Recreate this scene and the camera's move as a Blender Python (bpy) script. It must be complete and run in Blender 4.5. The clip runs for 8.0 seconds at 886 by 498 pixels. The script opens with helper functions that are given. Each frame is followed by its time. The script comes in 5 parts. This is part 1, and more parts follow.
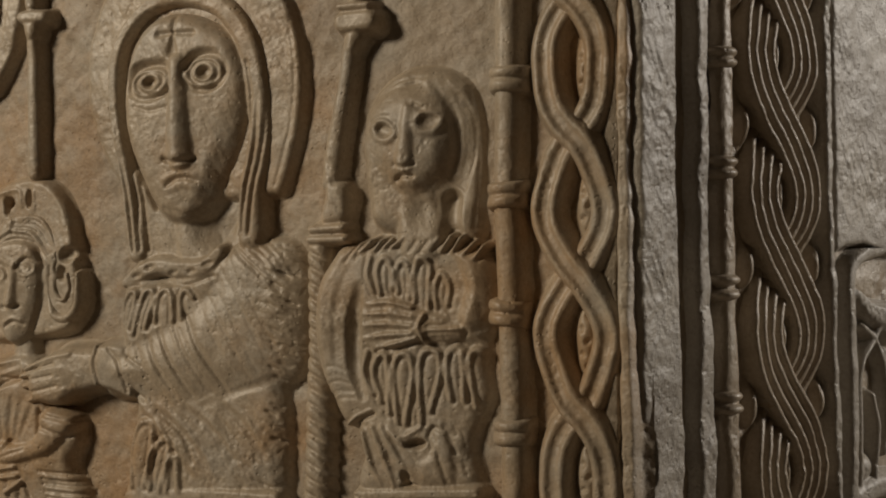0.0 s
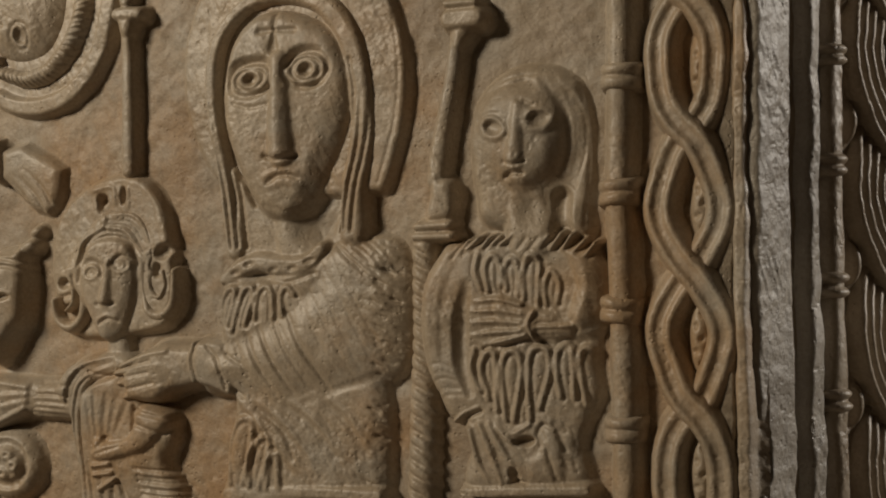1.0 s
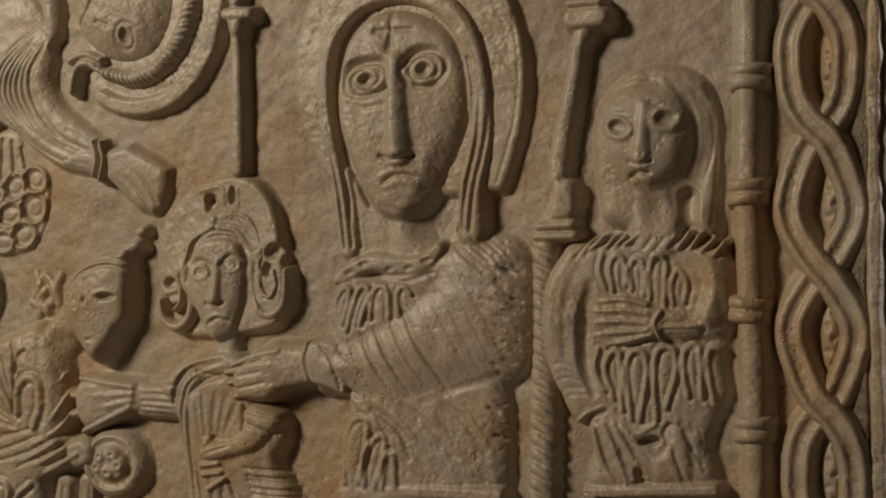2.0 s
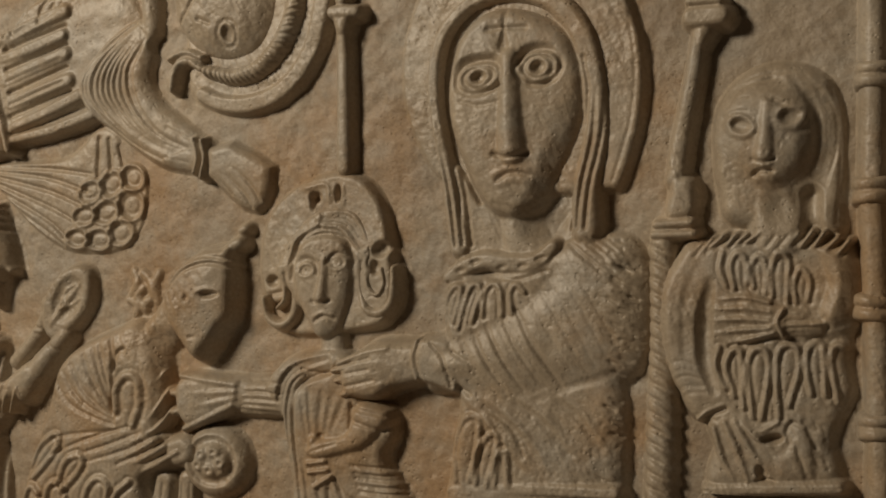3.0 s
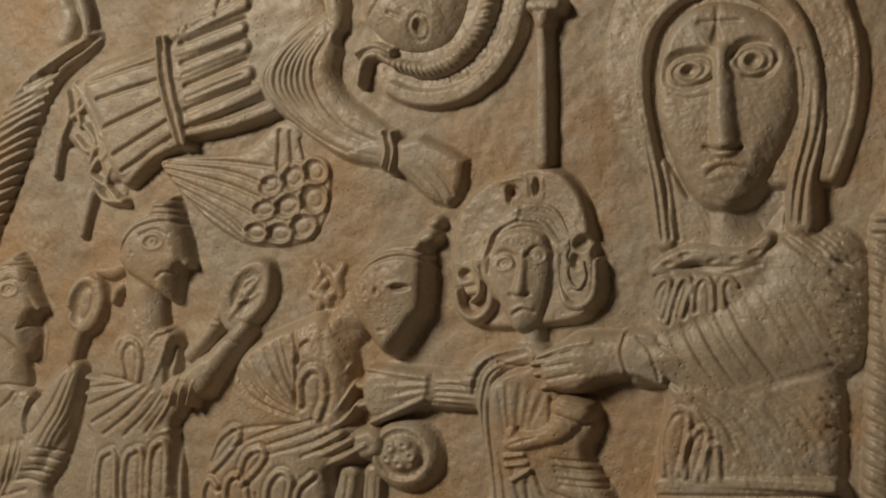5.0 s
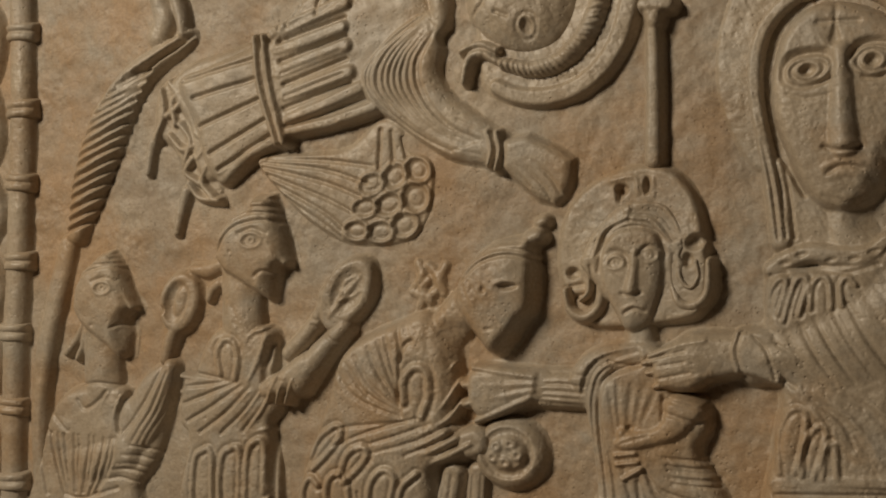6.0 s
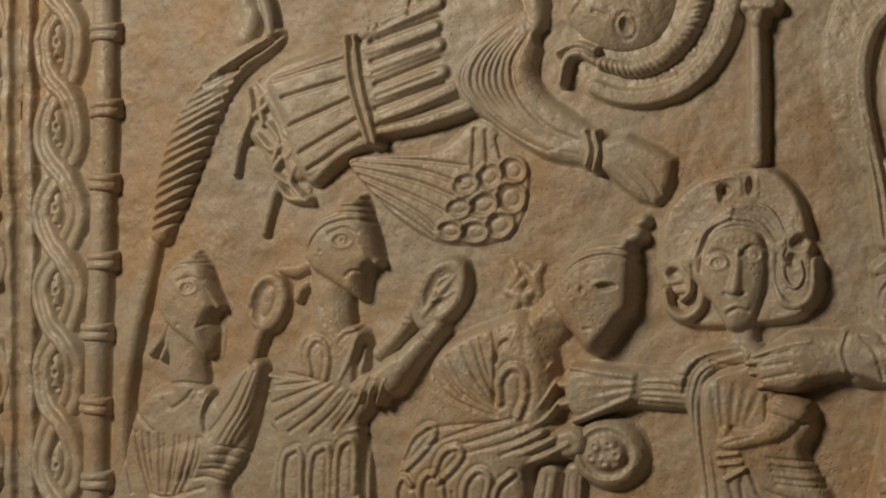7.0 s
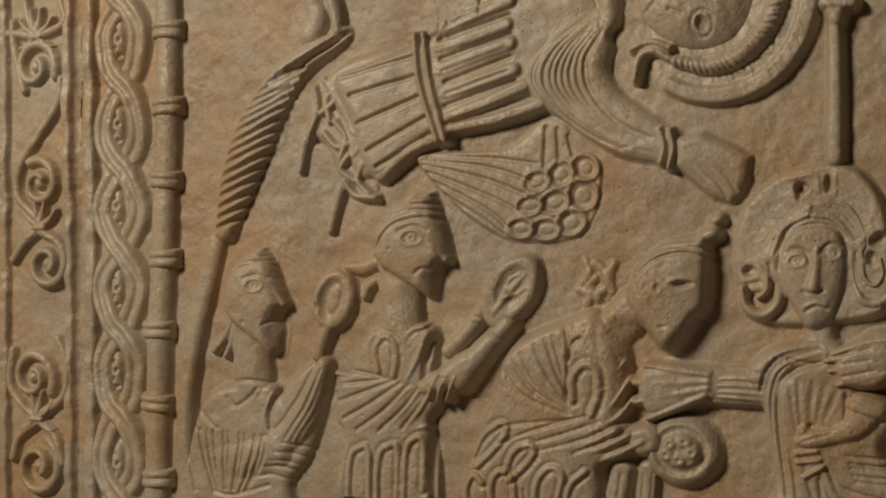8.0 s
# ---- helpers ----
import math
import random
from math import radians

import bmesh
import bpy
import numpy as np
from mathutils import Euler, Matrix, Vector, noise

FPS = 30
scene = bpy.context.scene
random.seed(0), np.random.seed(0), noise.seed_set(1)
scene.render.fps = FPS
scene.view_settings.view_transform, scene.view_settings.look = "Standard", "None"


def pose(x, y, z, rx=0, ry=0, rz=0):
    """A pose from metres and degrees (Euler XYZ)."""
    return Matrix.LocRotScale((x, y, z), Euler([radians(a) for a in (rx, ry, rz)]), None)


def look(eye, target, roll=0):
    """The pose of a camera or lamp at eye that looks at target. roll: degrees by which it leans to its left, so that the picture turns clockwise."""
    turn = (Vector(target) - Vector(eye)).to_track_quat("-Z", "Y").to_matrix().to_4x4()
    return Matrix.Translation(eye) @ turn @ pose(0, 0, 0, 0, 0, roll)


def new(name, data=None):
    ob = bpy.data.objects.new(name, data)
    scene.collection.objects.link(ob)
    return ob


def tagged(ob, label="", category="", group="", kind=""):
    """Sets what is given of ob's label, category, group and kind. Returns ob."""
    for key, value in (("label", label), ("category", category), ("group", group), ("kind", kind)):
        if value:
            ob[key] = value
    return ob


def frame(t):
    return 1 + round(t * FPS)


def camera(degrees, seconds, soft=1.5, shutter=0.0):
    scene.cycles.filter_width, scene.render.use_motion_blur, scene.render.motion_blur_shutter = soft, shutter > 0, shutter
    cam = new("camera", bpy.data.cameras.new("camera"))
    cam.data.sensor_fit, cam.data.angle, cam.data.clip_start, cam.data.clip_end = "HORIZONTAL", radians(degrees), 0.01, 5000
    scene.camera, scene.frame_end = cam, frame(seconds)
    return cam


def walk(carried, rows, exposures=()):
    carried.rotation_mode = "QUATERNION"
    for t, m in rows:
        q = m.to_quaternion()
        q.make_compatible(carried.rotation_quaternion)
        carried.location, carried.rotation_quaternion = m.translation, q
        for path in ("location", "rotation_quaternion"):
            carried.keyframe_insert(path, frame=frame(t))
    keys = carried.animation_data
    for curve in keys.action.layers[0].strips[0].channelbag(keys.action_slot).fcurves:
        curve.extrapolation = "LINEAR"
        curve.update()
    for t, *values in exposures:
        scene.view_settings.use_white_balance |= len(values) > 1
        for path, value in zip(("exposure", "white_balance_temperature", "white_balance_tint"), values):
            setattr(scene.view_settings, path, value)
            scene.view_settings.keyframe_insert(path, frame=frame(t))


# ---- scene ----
cam = camera(36.0, 8.0, soft=1.9)
METRES, EYE, TILT, LEAN, TURN = 0.46, 0.95, 0.0, 0.0, 0.0
ROWS = [
    (0.0, 0.0, 0.0, 0.0, -0.0, 0.0, -0.0),
    (0.5, -0.0574, 0.0, -0.0011, -0.02, 0.02, -0.02),
    (1.0, -0.1184, 0.0002, -0.0029, -0.02, -0.01, -0.07),
    (1.5, -0.182, 0.0002, -0.0036, 0.01, -0.03, -0.08),
    (2.0, -0.2534, -0.0002, -0.0044, 0.03, 0.03, -0.11),
    (3.5, -0.4493, -0.0004, -0.0085, 0.05, 0.02, -0.21),
    (4.0, -0.5137, -0.0004, -0.0099, 0.02, -0.01, -0.25),
    (4.5, -0.5699, -0.0002, -0.0127, 0.0, -0.03, -0.29),
    (6.0, -0.7745, -0.0004, -0.0156, -0.02, -0.08, -0.4),
    (6.5, -0.8345, -0.0004, -0.0167, -0.0, -0.1, -0.43),
    (7.0, -0.9014, -0.0007, -0.0173, 0.05, -0.06, -0.46),
    (7.5, -0.9524, -0.0007, -0.0187, 0.04, -0.06, -0.48),
    (8.0, -0.9997, -0.0003, -0.0208, 0.04, -0.08, -0.52),
]

walk(cam, [(t, pose(0, 0, EYE, TILT, LEAN, TURN) @ pose(METRES * x, METRES * y, METRES * z, 90 + pitch, roll, yaw)) for t, x, y, z, yaw, pitch, roll in ROWS])

# ---- light: a warm gallery spot from the left, cool daylight from the right ----
world = bpy.data.worlds.new("gallery")
scene.world = world
world.use_nodes = True
world.node_tree.nodes["Background"].inputs["Color"].default_value = (1.0, 0.85, 0.68, 1)
world.node_tree.nodes["Background"].inputs["Strength"].default_value = 0.085


def area_lamp(name, eye, target, size, watts, colour):
    data = bpy.data.lights.new(name, "AREA")
    data.shape, data.size, data.energy, data.color = "DISK", size, watts, colour
    lamp = new(name, data)
    lamp.matrix_world = look(eye, target)
    return lamp


area_lamp("warm_spot", (-1.80, -0.02, 1.76), (-0.25, 0.75, 0.95), 0.40, 24.8, (1.0, 0.86, 0.66))
area_lamp("daylight", (2.0, 0.62, 1.6), (0.1, 0.7, 0.95), 0.4, 22.5, (1.0, 0.92, 0.82))


# ---- materials ----
def stone(name, low, high, rough=0.5, bump=0.25, scale=1.0, warm=None, coat=0.0, low_warm=0.50):
    mat = bpy.data.materials.new(name)
    mat.use_nodes = True
    nt = mat.node_tree
    N, L = nt.nodes, nt.links
    bsdf = N["Principled BSDF"]
    geo = N.new("ShaderNodeNewGeometry")

    def noise_tex(size, detail, rough_=0.6):
        n = N.new("ShaderNodeTexNoise")
        n.inputs["Scale"].default_value, n.inputs["Detail"].default_value, n.inputs["Roughness"].default_value = size * scale, detail, rough_
        L.new(geo.outputs["Position"], n.inputs["Vector"])
        return n

    def ramp(src, *stops):
        r = N.new("ShaderNodeValToRGB")
        while len(r.color_ramp.elements) < len(stops):
            r.color_ramp.elements.new(0.5)
        for e, (p, c) in zip(r.color_ramp.elements, stops):
            e.position, e.color = p, (*c, 1) if len(c) == 3 else c
        L.new(src, r.inputs["Fac"])
        return r.outputs["Color"]

    def mix(kind, fac, a, b):
        m = N.new("ShaderNodeMix")
        m.data_type, m.blend_type = "RGBA", kind
        for sock, v in ((m.inputs[0], fac), (m.inputs[6], a), (m.inputs[7], b)):
            if isinstance(v, (float, tuple)):
                sock.default_value = v
            else:
                L.new(v, sock)
        return m.outputs[2]

    patches = noise_tex(16, 5)
    grain = noise_tex(420, 4, 0.7)
    colour = ramp(patches.outputs["Fac"], (0.32, low), (0.66, high))
    if warm:
        veil = noise_tex(26, 6, 0.7)
        colour = mix("MIX", ramp(veil.outputs["Fac"], (0.47, (0, 0, 0)), (0.62, (0.62, 0.62, 0.62))), colour, (0.43, 0.385, 0.32, 1))
        blotch = noise_tex(9, 6, 0.65)
        colour = mix("MIX", ramp(blotch.outputs["Fac"], (low_warm, (0, 0, 0)), (low_warm + 0.15, (0.85, 0.85, 0.85))), colour, (*warm, 1))
    colour = mix("MULTIPLY", 0.8, colour, ramp(grain.outputs["Fac"], (0.3, (0.72, 0.70, 0.68)), (0.62, (1.0, 1.0, 1.0))))
    L.new(colour, bsdf.inputs["Base Color"])
    bsdf.inputs["Coat Weight"].default_value, bsdf.inputs["Coat Roughness"].default_value = coat, 0.38
    L.new(ramp(noise_tex(60, 4).outputs["Fac"], (0.3, (rough - 0.1,) * 3), (0.7, (rough + 0.16,) * 3)), bsdf.inputs["Roughness"])
    pits = N.new("ShaderNodeTexVoronoi")
    pits.inputs["Scale"].default_value = 260 * scale
    L.new(geo.outputs["Position"], pits.inputs["Vector"])
    pit_mask = noise_tex(30, 3)
    hole = ramp(pits.outputs["Distance"], (0.06, (0, 0, 0)), (0.24, (1, 1, 1)))
    hole = mix("MIX", ramp(pit_mask.outputs["Fac"], (0.46, (1, 1, 1)), (0.60, (0, 0, 0))), hole, (1.0, 1.0, 1.0, 1.0))
    b1, b2 = N.new("ShaderNodeBump"), N.new("ShaderNodeBump")
    b1.inputs["Strength"].default_value, b1.inputs["Distance"].default_value = bump, 0.0016
    b2.inputs["Strength"].default_value, b2.inputs["Distance"].default_value = 0.55, 0.0010
    L.new(grain.outputs["Fac"], b1.inputs["Height"])
    L.new(hole, b2.inputs["Height"])
    L.new(b1.outputs["Normal"], b2.inputs["Normal"])
    L.new(b2.outputs["Normal"], bsdf.inputs["Normal"])
    return mat


LIMESTONE = stone("waxed_limestone", (0.36, 0.286, 0.203), (0.51, 0.422, 0.313), 0.45, 0.36, 1.0, (0.43, 0.285, 0.158), 0.30)
GROUND_STONE = stone("patinated_limestone", (0.33, 0.255, 0.178), (0.46, 0.375, 0.275), 0.50, 0.42, 1.0, (0.435, 0.282, 0.153), 0.07, 0.47)
GREY_STONE = stone("grey_stone", (0.27, 0.235, 0.192), (0.43, 0.385, 0.32), 0.38, 0.5, coat=0.25)
# Same limestone; the brown base also carries warm light bounced into the channels.
CORNER_STONE = stone("bounce_brown_stone", (0.30, 0.235, 0.165), (0.45, 0.375, 0.28), 0.36, 0.45, coat=0.35)
PLASTER = stone("gallery_plaster", (0.20, 0.155, 0.115), (0.27, 0.22, 0.165), 0.85, 0.1, 0.2)
PAVING = stone("stone_paving", (0.18, 0.15, 0.12), (0.28, 0.24, 0.195), 0.6, 0.2, 0.1)

# ---- the two carved planes: u along the slab, v up, h out of it, in mm ----
SIDE = Matrix.Translation((-0.2058, 0.7787, 0.9500)) @ pose(0, 0, 0, 90, 0, -24.71)
FRONT = Matrix.Translation((0.0826, 0.6404, 0.9500)) @ pose(0, 0, 0, 90, 0, 36.73)


def lattice(u, v, seed):
    """Smooth value noise, -1 to 1."""
    iu, iv = np.floor(u).astype(int), np.floor(v).astype(int)
    a, b = u - iu, v - iv
    a, b = a * a * (3 - 2 * a), b * b * (3 - 2 * b)

    def rnd(i, j):
        n = np.sin(i * 127.1 + j * 311.7 + seed * 74.7) * 43758.5453
        return 2 * (n - np.floor(n)) - 1

    return (rnd(iu, iv) * (1 - a) + rnd(iu + 1, iv) * a) * (1 - b) + (rnd(iu, iv + 1) * (1 - a) + rnd(iu + 1, iv + 1) * a) * b


def weather(u, v):
    """The chisel's unevenness of the whole slab, in mm."""
    rough = np.clip(0.7 + lattice(u / 34, v / 34, 7), 0.2, 1.6)
    swell = 0.7 * lattice(u / 27, v / 27, 1) + 0.48 * lattice(u / 9, v / 9, 2) + 0.22 * lattice(u / 5.1, v / 5.1, 12)
    tooling = 0.16 * lattice((u + 0.5 * v) / 1.9, (v - 0.5 * u) / 10, 5) + 0.18 * lattice(u / 3.6, v / 3.6, 3) + 0.12 * lattice(u / 1.7, v / 1.7, 4)
    pits = np.clip(lattice(u / 2.3, v / 2.3, 9) - 0.66, 0, 1) * np.clip(lattice(u / 24, v / 24, 10) + 0.25, 0, 1)
    return swell + 1.2 * rough * tooling - 2.2 * pits


def curve(points, step=2.0, closed=False):
    """A smooth line through points."""
    p = np.array(points, float)
    if len(p) < 3:
        return p
    ext = np.vstack([p[-1:], p, p[:2]]) if closed else np.vstack([2 * p[:1] - p[1:2], p, 2 * p[-1:] - p[-2:-1]])
    out = []
    for k in range(1, len(ext) - 2):
        a, b, c, d = ext[k - 1:k + 3]
        n = max(2, int(np.hypot(*(c - b)) / step))
        s = np.linspace(0, 1, n, endpoint=False)[:, None]
        out.append(0.5 * (2 * b + (c - a) * s + (2 * a - 5 * b + 4 * c - d) * s ** 2 + (3 * b - a - 3 * c + d) * s ** 3))
    return np.vstack(out + [ext[-2:-1]]) if not closed else np.vstack(out + [out[0][:1]])


def foot(d, high):
    """How a carving runs out into the ground, d mm past its edge."""
    d = np.maximum(d, 0)
    if high < 0.1:
        return (high + 0.7) * np.exp(-d / (0.4 + high)) - 0.7 - 2.6 * d
    return (high + 0.7) * np.exp(-d / (0.9 + 1.1 * high)) - 0.7 - 0.30 * d


def rounding(x):
    """The worn shoulder of a carving, 1 on top and 0 at its rim."""
    return np.clip(1 - x * x, 0, 1) ** 0.6


class Relief:
    """A carving over a rectangle of the slab, worked up from strokes and discs and turned into one mesh."""

    def __init__(self, corners, step=0.62):
        c = np.array(corners, float)
        (self.u0, self.v0), (u1, v1) = c.min(0), c.max(0)
        self.step = step
        self.nu, self.nv = int((u1 - self.u0) / step) + 2, int((v1 - self.v0) / step) + 2
        self.h = np.full((self.nv, self.nu), -4.0)

    def window(self, lo, hi):
        i0, i1 = max(0, int((lo[0] - self.u0) / self.step)), min(self.nu, int((hi[0] - self.u0) / self.step) + 2)
        j0, j1 = max(0, int((lo[1] - self.v0) / self.step)), min(self.nv, int((hi[1] - self.v0) / self.step) + 2)
        if i1 <= i0 or j1 <= j0:
            return None
        u = self.u0 + self.step * np.arange(i0, i1)
        v = self.v0 + self.step * np.arange(j0, j1)
        return (slice(j0, j1), slice(i0, i1)), *np.meshgrid(u, v)

    def raise_to(self, win, height, blend=1.2):
        a = self.h[win]
        k = np.clip(0.5 + 0.5 * (height - a) / blend, 0, 1)
        self.h[win] = a * (1 - k) + height * k + blend * k * (1 - k) * 0.5
        return self

    @staticmethod
    def along(U, V, p, *values):
        """Distance to a line, how far along it lies, and values given at its ends or points."""
        n = len(p)
        best = np.full(U.shape, 1e9)
        frac = np.zeros(U.shape)
        seg = np.hypot(*np.diff(p, axis=0).T)
        run = np.concatenate([[0], np.cumsum(seg)])
        for k in range(n - 1):
            d = p[k + 1] - p[k]
            s = np.clip(((U - p[k, 0]) * d[0] + (V - p[k, 1]) * d[1]) / max(1e-9, d @ d), 0, 1)
            r = np.hypot(U - p[k, 0] - s * d[0], V - p[k, 1] - s * d[1])
            near = r < best
            best = np.where(near, r, best)
            frac = np.where(near, (run[k] + s * seg[k]) / max(1e-9, run[-1]), frac)
        out = []
        for val in values:
            val = np.atleast_1d(np.array(val, float))
            out.append(np.interp(frac, np.linspace(0, 1, len(val)), val))
        return best, frac * run[-1], out

    def ridge(self, points, w, h, flat=0.0, smooth=True, closed=False, blend=1.0, twist=0.0, pitch=6.0, skirt=1.3):
        """A raised stroke of half width w and height h (numbers, or lists along it); flat: how much of it is level; twist: rope cuts of that depth."""
        p = curve(points, 2.0, closed) if smooth else np.array(points, float)
        pad = np.max(w) + 5
        win = self.window(p.min(0) - pad, p.max(0) + pad)
        if win is None:
            return self
        sl, U, V = win
        d, run, (W, H) = self.along(U, V, p, w, h)
        q = d / W
        x = np.clip((q - flat) / (1 - flat), 0, 1)
        inside = skirt + (H - skirt) * rounding(x)
        z = np.where(q < 1, inside, foot(d - W, skirt))
        if twist:
            t = p[-1] - p[0]
            t = t / np.hypot(*t)
            across = (U - p[0, 0]) * -t[1] + (V - p[0, 1]) * t[0]
            z = z - twist * (0.5 + 0.5 * np.cos(2 * np.pi * (run + across * 0.9) / pitch)) ** 3 * (q < 1.1)
        return self.raise_to(sl, z, blend)

    def dome(self, centre, ru, rv, h, turn=0.0, power=2.0, blend=1.5):
        """A raised oval."""
        c = np.array(centre, float).reshape(-1)[:2]
        pad = max(ru, rv) + 5
        win = self.window(c - pad, c + pad)
        if win is None:
            return self
        sl, U, V = win
        ca, sa = math.cos(radians(turn)), math.sin(radians(turn))
        a, b = ((U - c[0]) * ca + (V - c[1]) * sa) / ru, (-(U - c[0]) * sa + (V - c[1]) * ca) / rv
        q = np.hypot(a, b)
        z = np.where(q < 1, 1.2 + (h - 1.2) * np.clip(1 - q ** power, 0, 1) ** 0.66, foot((q - 1) * min(ru, rv), 1.2))
        return self.raise_to(sl, z, blend)

    def plate(self, points, h, edge=3.0, smooth=True, blend=1.5, tilt=(-0.06, 0), bulge=0.0, skirt=1.8):
        """A raised field with a rounded edge; tilt: its rise in mm per mm along u and v; bulge: how far the middle swells."""
        p = curve(points, 3.0, True) if smooth else np.vstack([np.array(points, float), points[:1]])
        win = self.window(p.min(0) - 6, p.max(0) + 6)
        if win is None:
            return self
        sl, U, V = win
        d, _, _ = self.along(U, V, p)
        odd = np.zeros(U.shape, bool)
        for (x0, y0), (x1, y1) in zip(p[:-1], p[1:]):
            if y0 != y1:
                odd ^= ((y0 > V) != (y1 > V)) & (U < (x1 - x0) * (V - y0) / (y1 - y0) + x0)
        s = np.where(odd, d, -d)
        c = p.mean(0)
        top = h + tilt[0] * (U - c[0]) + tilt[1] * (V - c[1])
        x = np.clip(1 - s / (edge + 1.5), 0, 1)
        z = np.where(s > 0, skirt + (top - skirt) * rounding(x) + bulge * (1 - np.exp(-np.clip(s, 0, None) / max(11.0, edge * 1.2))), foot(-s, skirt))
        return self.raise_to(sl, z, blend)

    def cut(self, points, w, depth, smooth=True, closed=False):
        """A groove."""
        p = curve(points, 2.0, closed) if smooth else np.array(points, float)
        pad = np.max(w) + 1
        win = self.window(p.min(0) - pad, p.max(0) + pad)
        if win is None:
            return self
        sl, U, V = win
        d, _, (W, D) = self.along(U, V, p, w, depth)
        z = self.h[sl]
        self.h[sl] = np.where(z > -1, z - D * np.clip(1 - (d / W) ** 2, 0, 1), z)
        return self

    def fall(self, points, w, depth):
        """Lets the surface fall away softly towards a line."""
        p = curve(points, 2.0)
        win = self.window(p.min(0) - w, p.max(0) + w)
        if win is None:
            return self
        sl, U, V = win
        d, _, (D,) = self.along(U, V, p, depth)
        z = self.h[sl]
        self.h[sl] = np.where(z > 0.2, np.maximum(0.2, z - D * np.clip(1 - (d / w) ** 2, 0, 1) ** 2), z)
        return self

    def pit(self, centre, ru, rv, depth, turn=0.0):
        c = np.array(centre, float).reshape(-1)[:2]
        pad = max(ru, rv) + 1
        win = self.window(c - pad, c + pad)
        if win is None:
            return self
        sl, U, V = win
        ca, sa = math.cos(radians(turn)), math.sin(radians(turn))
        q = np.hypot(((U - c[0]) * ca + (V - c[1]) * sa) / ru, (-(U - c[0]) * sa + (V - c[1]) * ca) / rv)
        self.h[sl] = np.where(self.h[sl] > -1, self.h[sl] - depth * np.clip(1 - q ** 4, 0, 1), self.h[sl])
        return self

    def soften(self, mm):
        """Wear: rounds every edge over about that many mm."""
        r = max(1, int(3 * mm / self.step))
        k = np.exp(-0.5 * (np.arange(-r, r + 1) * self.step / mm) ** 2)
        k /= k.sum()
        for axis in (0, 1):
            pad = [(r, r) if a == axis else (0, 0) for a in (0, 1)]
            big = np.pad(self.h, pad, mode="edge")
            n = self.h.shape[axis]
            self.h = sum(w * np.take(big, np.arange(i, i + n), axis) for i, w in enumerate(k))
        return self

    def mesh(self, name, place, parent, material, label="", worn=0.8, wear=0.55):
        self.soften(wear)
        u = self.u0 + self.step * np.arange(self.nu)
        v = self.v0 + self.step * np.arange(self.nv)
        U, V = np.meshgrid(u, v)
        h = self.h + worn * weather(U, V) * (self.h > -3)
        keep = self.h > -2.0
        quad = keep[:-1, :-1] | keep[1:, :-1] | keep[:-1, 1:] | keep[1:, 1:]
        used = np.zeros(keep.shape, bool)
        for dj in (0, 1):
            for di in (0, 1):
                used[dj:dj + quad.shape[0], di:di + quad.shape[1]] |= quad
        index = np.cumsum(used).reshape(used.shape) - 1
        co = np.stack([U[used], V[used], h[used]], 1) * 0.001
        j, i = np.nonzero(quad)
        faces = np.stack([index[j, i], index[j, i + 1], index[j + 1, i + 1], index[j + 1, i]], 1)
        return grid_object(name, co, faces, place, parent, material, label)


def grid_object(name, co, faces, place, parent, material, label=""):
    me = bpy.data.meshes.new(name)
    me.vertices.add(len(co))
    me.vertices.foreach_set("co", co.ravel())
    me.loops.add(faces.size)
    me.loops.foreach_set("vertex_index", faces.ravel())
    me.polygons.add(len(faces))
    me.polygons.foreach_set("loop_start", np.arange(0, faces.size, faces.shape[1]))
    me.update(calc_edges=True)
    me.polygons.foreach_set("use_smooth", np.ones(len(faces), bool))
    me.materials.append(material)
    ob = new(name, me)
    ob.parent = parent
    if parent is None:
        ob.matrix_world = place
    if label:
        ob["label"] = label
    return ob


def box_mesh(name, lo, hi, material, bevel=0.0):
    bm = bmesh.new()
    bmesh.ops.create_cube(bm, size=1)
    for v in bm.verts:
        v.co = Vector([lo[k] + (v.co[k] + 0.5) * (hi[k] - lo[k]) for k in range(3)])
    if bevel:
        bmesh.ops.bevel(bm, geom=bm.edges[:], offset=bevel, segments=3, affect="EDGES")
    me = bpy.data.meshes.new(name)
    bm.to_mesh(me)
    bm.free()
    me.materials.append(material)
    return new(name, me)


# ---- the room ----
for name, lo, hi, mat in (
    ("floor", (-4, -4, -0.1), (4, 4, 0), PAVING), ("ceiling", (-4, -4, 3.6), (4, 4, 3.7), PLASTER),
    ("wall_north", (-4, 4, 0), (4, 4.2, 3.6), PLASTER), ("wall_south", (-4, -4.2, 0), (4, -4, 3.6), PLASTER),
    ("wall_west", (-4.2, -4.2, 0), (-4, 4.2, 3.6), PLASTER), ("wall_east", (4, -4.2, 0), (4.2, 4.2, 3.6), PLASTER),
):
    tagged(box_mesh(name, lo, hi, mat), "plain gallery " + name.split("_")[0], name.split("_")[0], kind="structure")


